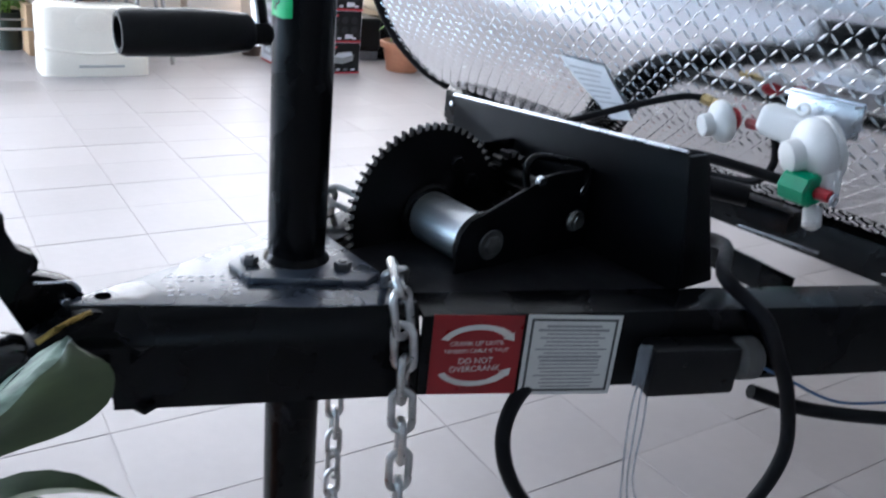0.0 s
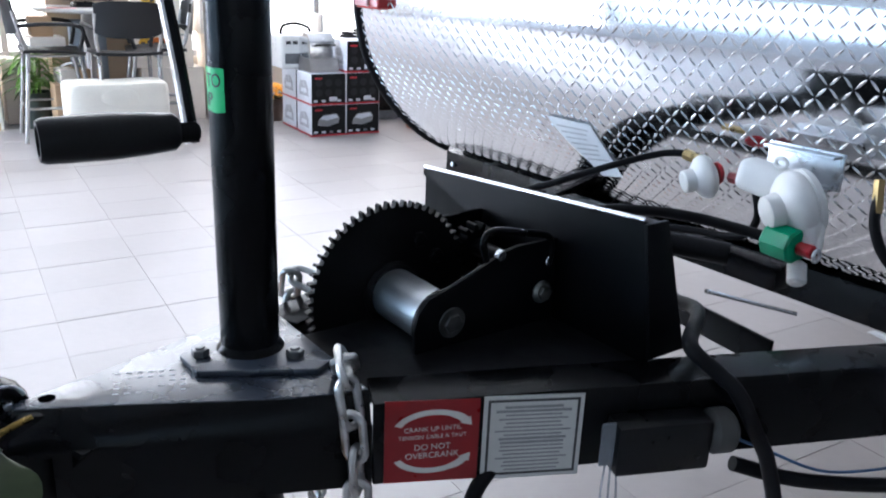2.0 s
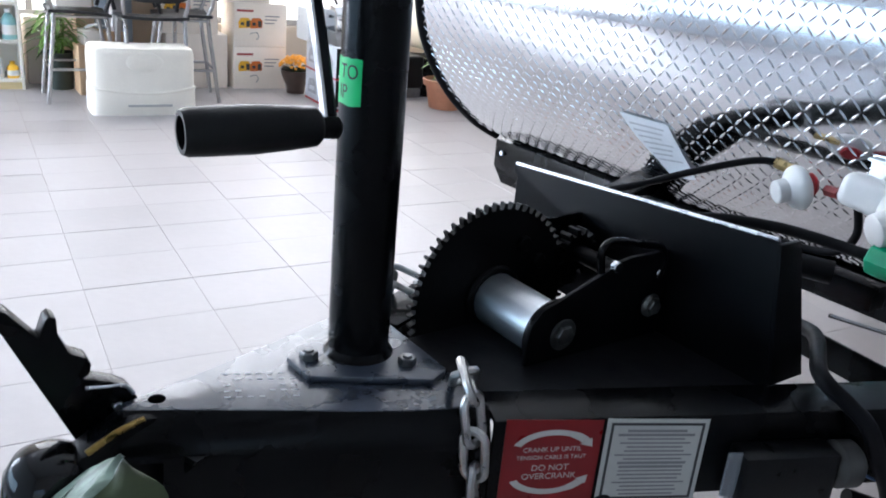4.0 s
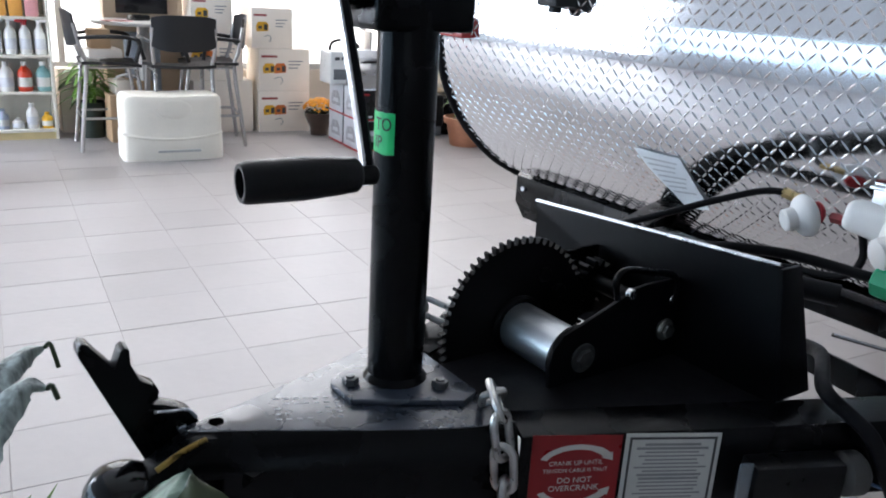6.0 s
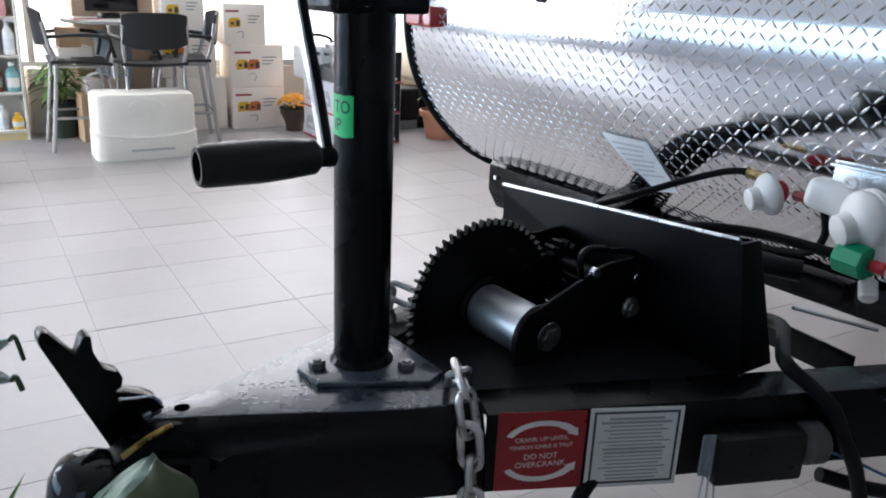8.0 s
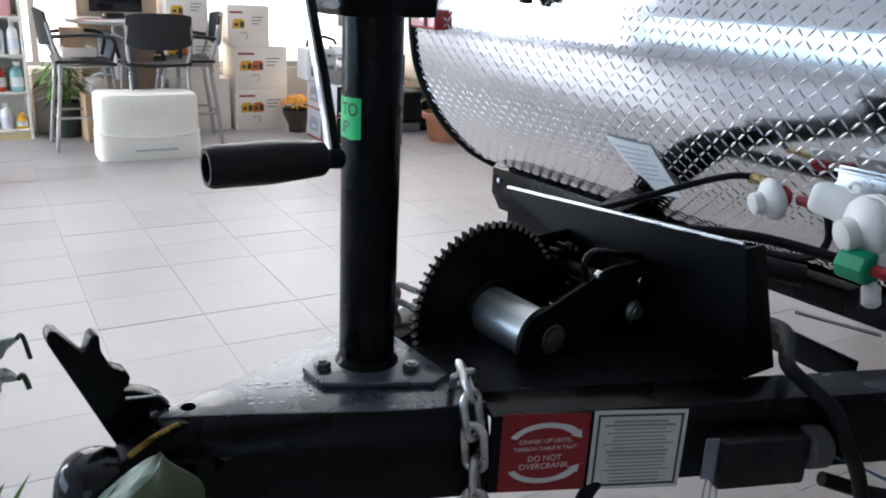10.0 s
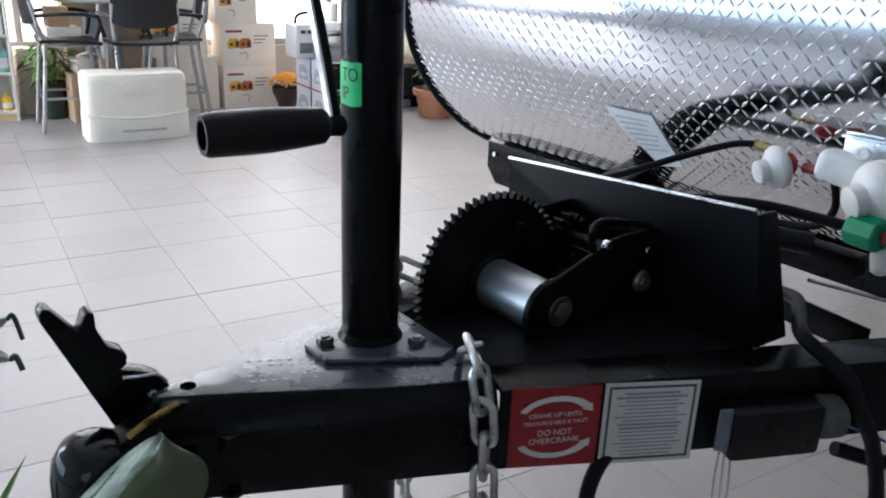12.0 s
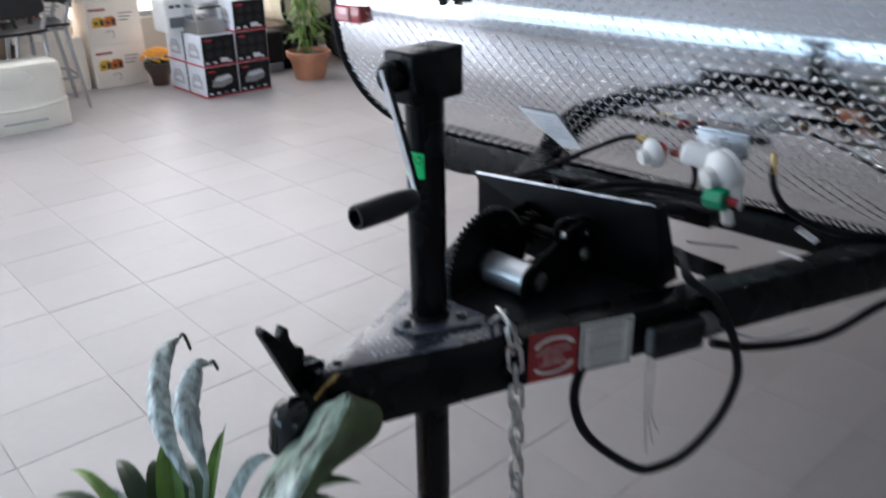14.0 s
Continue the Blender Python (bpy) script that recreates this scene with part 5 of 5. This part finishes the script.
def appliance(m, label, plain):
    c = thing("carton", m, label, "box", "stack of appliance cartons")
    part("box", box((0.0, 0.0, 0.0), (0.288, 0.30, 0.24), 0.002), M_SCARD, c)
    part("front_print", box((0.004, -0.0012, 0.012), (0.284, -0.0002, 0.238)), M_BCARD, c)
    part("red_base", box((-0.001, -0.0022, 0.0), (0.289, -0.0002, 0.014)), M_RED_PL, c)
    part("red_base", box((-0.0022, 0.0, 0.0), (-0.0002, 0.3, 0.014)), M_RED_PL, c)
    for k in range(4):
        part("picture", box((0.02 + 0.065 * k, -0.0022, 0.024), (0.052 + 0.065 * k, -0.0014, 0.04)), M_SCARD if k != 2 else M_GREY_PL, c)
    if plain:
        part("picture", prism([(0.05, 0.085), (0.06, 0.13), (0.10, 0.165), (0.21, 0.175), (0.235, 0.14), (0.225, 0.10), (0.14, 0.075)], lambda p, q, d: (p, -0.0022 + d, q), 0.001), M_GREY_INK, c)
        part("picture", prism([(0.07, 0.135), (0.10, 0.158), (0.205, 0.168), (0.225, 0.142), (0.13, 0.122)], lambda p, q, d: (p, -0.0030 + d, q), 0.0007), M_SCARD, c)
    else:
        for k in range(6):
            part("picture", lathe([(0, 0), (0.030, 0), (0.026, 0.0008), (0, 0.0008)], 16, Matrix.Translation((0.065 + 0.08 * (k % 3), -0.0014, 0.095 + 0.075 * (k // 3))) @ Matrix.Rotation(radians(90), 4, "X")), M_KNOB, c)
        part("picture", box((0.15, -0.0026, 0.03), (0.215, -0.0014, 0.062)), M_SCARD, c)
    part("logo_bar", box((0.03, -0.0022, 0.198), (0.09, -0.0014, 0.212)), M_RED_PL, c)
    part("side_picture", prism([(0.05, 0.06), (0.06, 0.13), (0.11, 0.18), (0.22, 0.17), (0.25, 0.11), (0.24, 0.06)], lambda p, q, d: (-0.0012 + d, p, q), 0.001), M_PALE_PRINT, c)
    part("side_print", prism([(0.09, 0.085), (0.095, 0.12), (0.2, 0.115), (0.21, 0.085)], lambda p, q, d: (-0.0019 + d, p, q), 0.0007), M_SCARD, c)
    return c


for u, z in ((2.575, 0.0), (2.868, 0.0), (2.575, 0.242), (2.868, 0.242), (2.872, 0.484)):
    appliance(at(u, 5.93, 0, z), "white and black printed appliance carton with red base", z < 0.1)
for u in (2.575, 2.868):
    appliance(at(u, 6.26, 0, 0.0), "white and black printed appliance carton with red base", True)
    appliance(at(u, 6.26, 0, 0.242), "white and black printed appliance carton with red base", False)

grill = thing("table_grill", at(2.60, 6.0, 0, 0.484), "stainless table grill on the cartons", "grill")
part("body", prism([(0.0, 0.0), (0.0, 0.05), (0.03, 0.10), (0.23, 0.10), (0.26, 0.05), (0.26, 0.0)], lambda p, q, d: (d, p, q), 0.24, 0.006), M_STOOL, grill)
part("lid", prism([(0.0, 0.10), (0.02, 0.23), (0.07, 0.29), (0.19, 0.29), (0.24, 0.23), (0.26, 0.10)], lambda p, q, d: (0.01 + d, p + 0.02, q), 0.21, 0.008), M_CHROME, grill)
part("handle", tube(smoothed([(0.04, 0.0, 0.2), (0.06, -0.04, 0.21), (0.18, -0.04, 0.21), (0.2, 0.0, 0.2)], 5), 0.008, 8), M_PLASTIC, grill)
boxg = thing("appliance", at(2.46, 6.25, 0, 0.484), "white appliance with dark grille on the cartons", "appliance")
part("body", box((0.0, 0.0, 0.0), (0.32, 0.25, 0.26), 0.02, 3), M_WHITE_PL, boxg)
part("grille", box((0.03, -0.004, 0.04), (0.18, 0.002, 0.12), 0.002), M_GREY_PL, boxg)
for k in range(4):
    part("writing_bar", box((0.04 + 0.055 * k, -0.003, 0.19), (0.08 + 0.055 * k, 0.001, 0.215)), M_INK, boxg)
part("side_panel", box((0.33, -0.02, 0.0), (0.345, 0.2, 0.42), 0.003), M_STOOL, boxg, "upright stainless panel")
part("grip", tube(smoothed([(0.04, 0.12, 0.255), (0.06, 0.12, 0.32), (0.16, 0.12, 0.34), (0.27, 0.12, 0.31), (0.28, 0.12, 0.255)], 6), 0.012, 8), M_PLASTIC, boxg)
hose = thing("coiled_hose", at(2.98, 6.06, 0, 0.726), "coiled black hose on a carton", "hose")
part("coil", tube(smoothed([(0.1 * math.cos(t) * (1 - 0.02 * t), 0.1 * math.sin(t), 0.012 + 0.004 * t) for t in [0.5 * i for i in range(28)]], 2), 0.011, 8), M_RUBBER, hose)

# terracotta pot with a leafy plant
tp = thing("potted_plant", at(3.60, 6.02), "green leafy plant in a terracotta pot", "plant")
part("pot", lathe([(0, 0), (0.125, 0), (0.13, 0.01), (0.165, 0.185), (0.19, 0.19), (0.195, 0.235), (0.18, 0.24), (0.17, 0.2), (0, 0.2)], 32), M_TERRA, tp)
part("soil", lathe([(0, 0.212), (0.168, 0.21), (0.168, 0.2)], 20), M_SOIL, tp)
random.seed(11)
for k in range(5):
    a = 1.3 * k
    part("stem", tube(smoothed([(0.03 * math.cos(a), 0.03 * math.sin(a), 0.2), (0.05 * math.cos(a), 0.05 * math.sin(a), 0.45), (0.09 * math.cos(a + 0.3), 0.09 * math.sin(a + 0.3), 0.75)], 4), 0.007, 6), M_LEAF, tp)
b, b2 = bmesh.new(), bmesh.new()
for k in range(190):
    a = random.uniform(0, 6.283)
    r0, z0 = random.uniform(0.01, 0.09), random.uniform(0.32, 0.95)
    L = random.uniform(0.12, 0.24)
    base_p = (r0 * math.cos(a), r0 * math.sin(a), z0)
    tip_p = ((r0 + L * 0.8) * math.cos(a), (r0 + L * 0.8) * math.sin(a), z0 + random.uniform(-0.14, 0.10))
    join(b if k % 3 else b2, leaf(base_p, tip_p, random.uniform(0.03, 0.08), random.uniform(0.010, 0.018), n=5))
part("foliage", b, M_LEAF, tp)
part("foliage", b2, mat("yellow_green_leaf", (0.22, 0.26, 0.06), 0.4, var=0.3, scale=20), tp)

# plant in a dark pot by the window
dp = thing("potted_plant", at(0.76, 6.96), "leafy plant in a dark green pot by the window", "plant")
part("pot", lathe([(0, 0), (0.09, 0), (0.105, 0.24), (0.113, 0.245), (0.113, 0.275), (0.105, 0.275), (0.1, 0.25), (0, 0.25)], 28), M_DARK_POT, dp)
b = bmesh.new()
for k in range(90):
    a = random.uniform(0, 6.283)
    r0, z0 = random.uniform(0.0, 0.05), random.uniform(0.28, 0.55)
    L = random.uniform(0.12, 0.26)
    join(b, leaf((r0 * math.cos(a), r0 * math.sin(a), z0), ((r0 + L) * math.cos(a), (r0 + L) * math.sin(a), z0 + random.uniform(-0.12, 0.05)), 0.07, random.uniform(0.015, 0.028), n=5))
part("foliage", b, M_LEAF, dp)
for k in range(4):
    part("stem", tube([(0.03 * math.cos(k * 1.6), 0.03 * math.sin(k * 1.6), 0.25), (0.05 * math.cos(k * 1.6), 0.05 * math.sin(k * 1.6), 0.55)], 0.008, 6), M_LEAF, dp)

# shelf of cleaning bottles
SU0, SU1, SV = -0.75, 0.515, 6.9
shelf = thing("shelf_unit", at(SU0, SV), "cream shelf unit with rows of bottles", "shelf")
W, D = SU1 - SU0, 0.36
for x in (0.0, W - 0.02):
    part("side_panel", box((x, 0, 0), (x + 0.02, D, 1.5), 0.002), M_SHELF, shelf)
part("back_panel", box((0.02, D - 0.012, 0.0), (W - 0.02, D, 1.5)), M_SHELF, shelf)
LEVELS = (0.075, 0.355, 0.625, 0.90, 1.2)
for z in LEVELS:
    part("shelf_board", box((0.02, -0.002, z - 0.02), (W - 0.02, D - 0.013, z), 0.002), M_SHELF, shelf)
part("plinth", box((0.0, 0.01, 0.0), (W, 0.03, 0.055)), mat("yellowed_plinth", (0.62, 0.50, 0.26), 0.5), shelf)


def bottle(m, r, h, material, cap, label, trigger=False):
    o = thing("bottle", m, label, "bottle", "bottles on the shelf")
    part("body", lathe([(0, 0), (r * 0.92, 0), (r, 0.006), (r, h * 0.6), (r * 0.8, h * 0.72), (r * 0.35, h * 0.84), (r * 0.35, h * 0.9), (0, h * 0.9)], 16), material, o)
    part("cap", lathe([(r * 0.42, h * 0.88), (r * 0.42, h), (0, h)], 12), cap, o)
    part("label_band", lathe([(r * 1.012, h * 0.16), (r * 1.012, h * 0.48)], 16), M_WHITE_LABEL if material is not M_WHITE_PL else M_SCARD, o)
    if trigger:
        part("trigger", box((-0.012, -0.06, h - 0.01), (0.012, 0.02, h + 0.025), 0.006), cap, o)
    return o


random.seed(3)
M_REDB = mat("red_bottle", (0.55, 0.05, 0.02), 0.35)
M_TEAL = mat("teal_bottle", (0.22, 0.42, 0.42), 0.35)
M_BLUEB = mat("blue_grey_bottle", (0.35, 0.4, 0.5), 0.35)
M_CLOTH = mat("orange_pack", (0.78, 0.38, 0.08), 0.5)
for li, z in enumerate(LEVELS[:4]):
    x = W - 0.07
    k = 0
    while x > 0.08:
        if li == 2:
            bottle(at(SU0 + x, SV + 0.09, random.choice((75, -80, 95)), z), 0.042, 0.24, M_WHITE_PL, random.choice((M_WHITE_PL, M_RED_PL)), "white spray bottle with pale label", True)
            x -= 0.098
        elif li == 1:
            c = (M_TEAL, M_REDB, M_WHITE_PL, M_REDB)[k % 4]
            bottle(at(SU0 + x, SV + 0.09, 0, z), 0.052, 0.215, c, M_WHITE_PL, "coloured plastic jug with label")
            x -= 0.125
        elif li == 0:
            c = (M_YELLOW, M_WHITE_PL, M_WHITE_PL, M_BLUEB, M_BLUEB, M_WHITE_PL)[k % 6]
            hgt = (0.12, 0.19, 0.08, 0.15, 0.15, 0.13)[k % 6]
            bottle(at(SU0 + x, SV + 0.08, 0, z), 0.042, hgt, c, c, "small round plastic container on shelf")
            x -= 0.10
        else:
            o = thing("packet", at(SU0 + x - 0.04, SV + 0.03, 0, z), "orange and white printed packet", "packet", "packets on the shelf")
            part("packet", box((-0.045, 0, 0), (0.045, 0.1, 0.18), 0.006), M_CLOTH if k % 3 else M_PINK_LENS, o)
            x -= 0.105
        k += 1

redstand = thing("display_stand", at(-0.30, 5.62), "dark red display stand beside the shelf", "stand")
part("body", box((-0.2, -0.15, 0.0), (0.14, 0.15, 0.9), 0.01), mat("dark_red_paint", (0.14, 0.012, 0.015), 0.4), redstand)

# second trailer standing behind the cartons
camper = thing("camper_trailer", at(4.75, 6.55), "cream teardrop camper with dark wheel arch", "trailer")
prof = [(-1.05, 0.50), (-1.0, 0.40), (-0.85, 0.34), (1.6, 0.34), (1.6, 1.6), (0.4, 1.62), (-0.35, 1.5), (-0.8, 1.2), (-1.02, 0.8)]
prof = [(v.x, v.y) for v in smoothed([(p, q, 0) for p, q in prof[:3]], 4)] + [(1.6, 0.34), (1.6, 1.6)] + [(v.x, v.y) for v in smoothed([(p, q, 0) for p, q in prof[5:] + prof[:1]], 5)][:-1]
part("body", prism(prof, lambda p, q, d: (p, d, q), 0.7, 0.0), M_CREAM, camper)
part("edge_trim", tube([(p, -0.002, q) for p, q in prof], 0.02, 8, True), M_RUBBER, camper)
part("side_lamp", box((-0.86, -0.02, 0.64), (-0.76, -0.003, 0.69), 0.005), M_RED_LENS, camper)
part("fender", tube(smoothed([(-1.05, -0.06, 0.12), (-0.8, -0.08, 0.33), (-0.4, -0.1, 0.42), (0.0, -0.08, 0.33), (0.15, -0.06, 0.12)], 6), 0.06, 12), M_BLACK, camper)
part("wheel", lathe([(0.0, -0.07), (0.22, -0.07), (0.25, -0.05), (0.25, 0.05), (0.22, 0.07), (0.0, 0.07)], 32, Matrix.Translation((-0.4, -0.08, 0.25)) @ Matrix.Rotation(radians(90), 4, "X")), M_TYRE, camper)
part("step_box", box((-1.25, -0.08, 0.0), (-0.75, 0.3, 0.34), 0.02), M_BLACK, camper)
cart = thing("generator", at(3.28, 6.45), "black wheeled machine beside the cartons", "machine")
part("body", box((-0.02, 0.0, 0.08), (0.34, 0.35, 0.36), 0.03, 3), M_PLASTIC, cart)
part("base", box((0.0, 0.0, 0.0), (0.32, 0.33, 0.08), 0.01), M_GREY_PL, cart)

# ---- floor tiles ----
TU, TV, U_OFF, V_OFF = 0.387, 0.309, 0.042, 2.738
gap = 0.0018


def tile_mesh():
    b = box((gap / 2, gap / 2, -0.008), (TU - gap / 2, TV - gap / 2, 0.0))
    bmesh.ops.bevel(b, geom=[e for e in b.edges if all(v.co.z > -0.001 for v in e.verts)], offset=0.0008, segments=1, affect="EDGES")
    me = bpy.data.meshes.new("tile")
    b.to_mesh(me)
    b.free()
    me.materials.append(M_TILE)
    return me


random.seed(17)
TILE = tile_mesh()
rest_v, rest_f = [], []
for i in range(-12, 22):
    for j in range(-24, 17):
        u, v = U_OFF + i * TU, V_OFF + j * TV
        if u + TU < U0 or u > U1 or v + TV < V0 or v > V1:
            continue
        cu, cv = u + TU / 2, v + TV / 2
        lift = random.uniform(-0.0006, 0.0006)
        if -0.6 < cu < 4.2 and 0.5 < cv < 7.25:
            o = new("tile", TILE)
            o.parent = floor
            o.location = (u, v, lift)
            o.rotation_euler = (radians(random.uniform(-0.06, 0.06)), radians(random.uniform(-0.06, 0.06)), 0)
        else:
            u2, v2 = min(u + TU, U1) - gap / 2, min(v + TV, V1) - gap / 2
            u1, v1 = max(u, U0) + gap / 2, max(v, V0) + gap / 2
            k = len(rest_v)
            rest_v += [(u1, v1, lift), (u2, v1, lift), (u2, v2, lift), (u1, v2, lift), (u1, v1, -0.008), (u2, v1, -0.008), (u2, v2, -0.008), (u1, v2, -0.008)]
            rest_f += [(k, k + 1, k + 2, k + 3), (k, k + 4, k + 5, k + 1), (k + 1, k + 5, k + 6, k + 2), (k + 2, k + 6, k + 7, k + 3), (k + 3, k + 7, k + 4, k)]
me = bpy.data.meshes.new("tiles")
me.from_pydata(rest_v, [], rest_f)
me.materials.append(M_TILE)
rest = new("tiles", me)
rest.parent = floor
tagged(rest, kind="stuff")
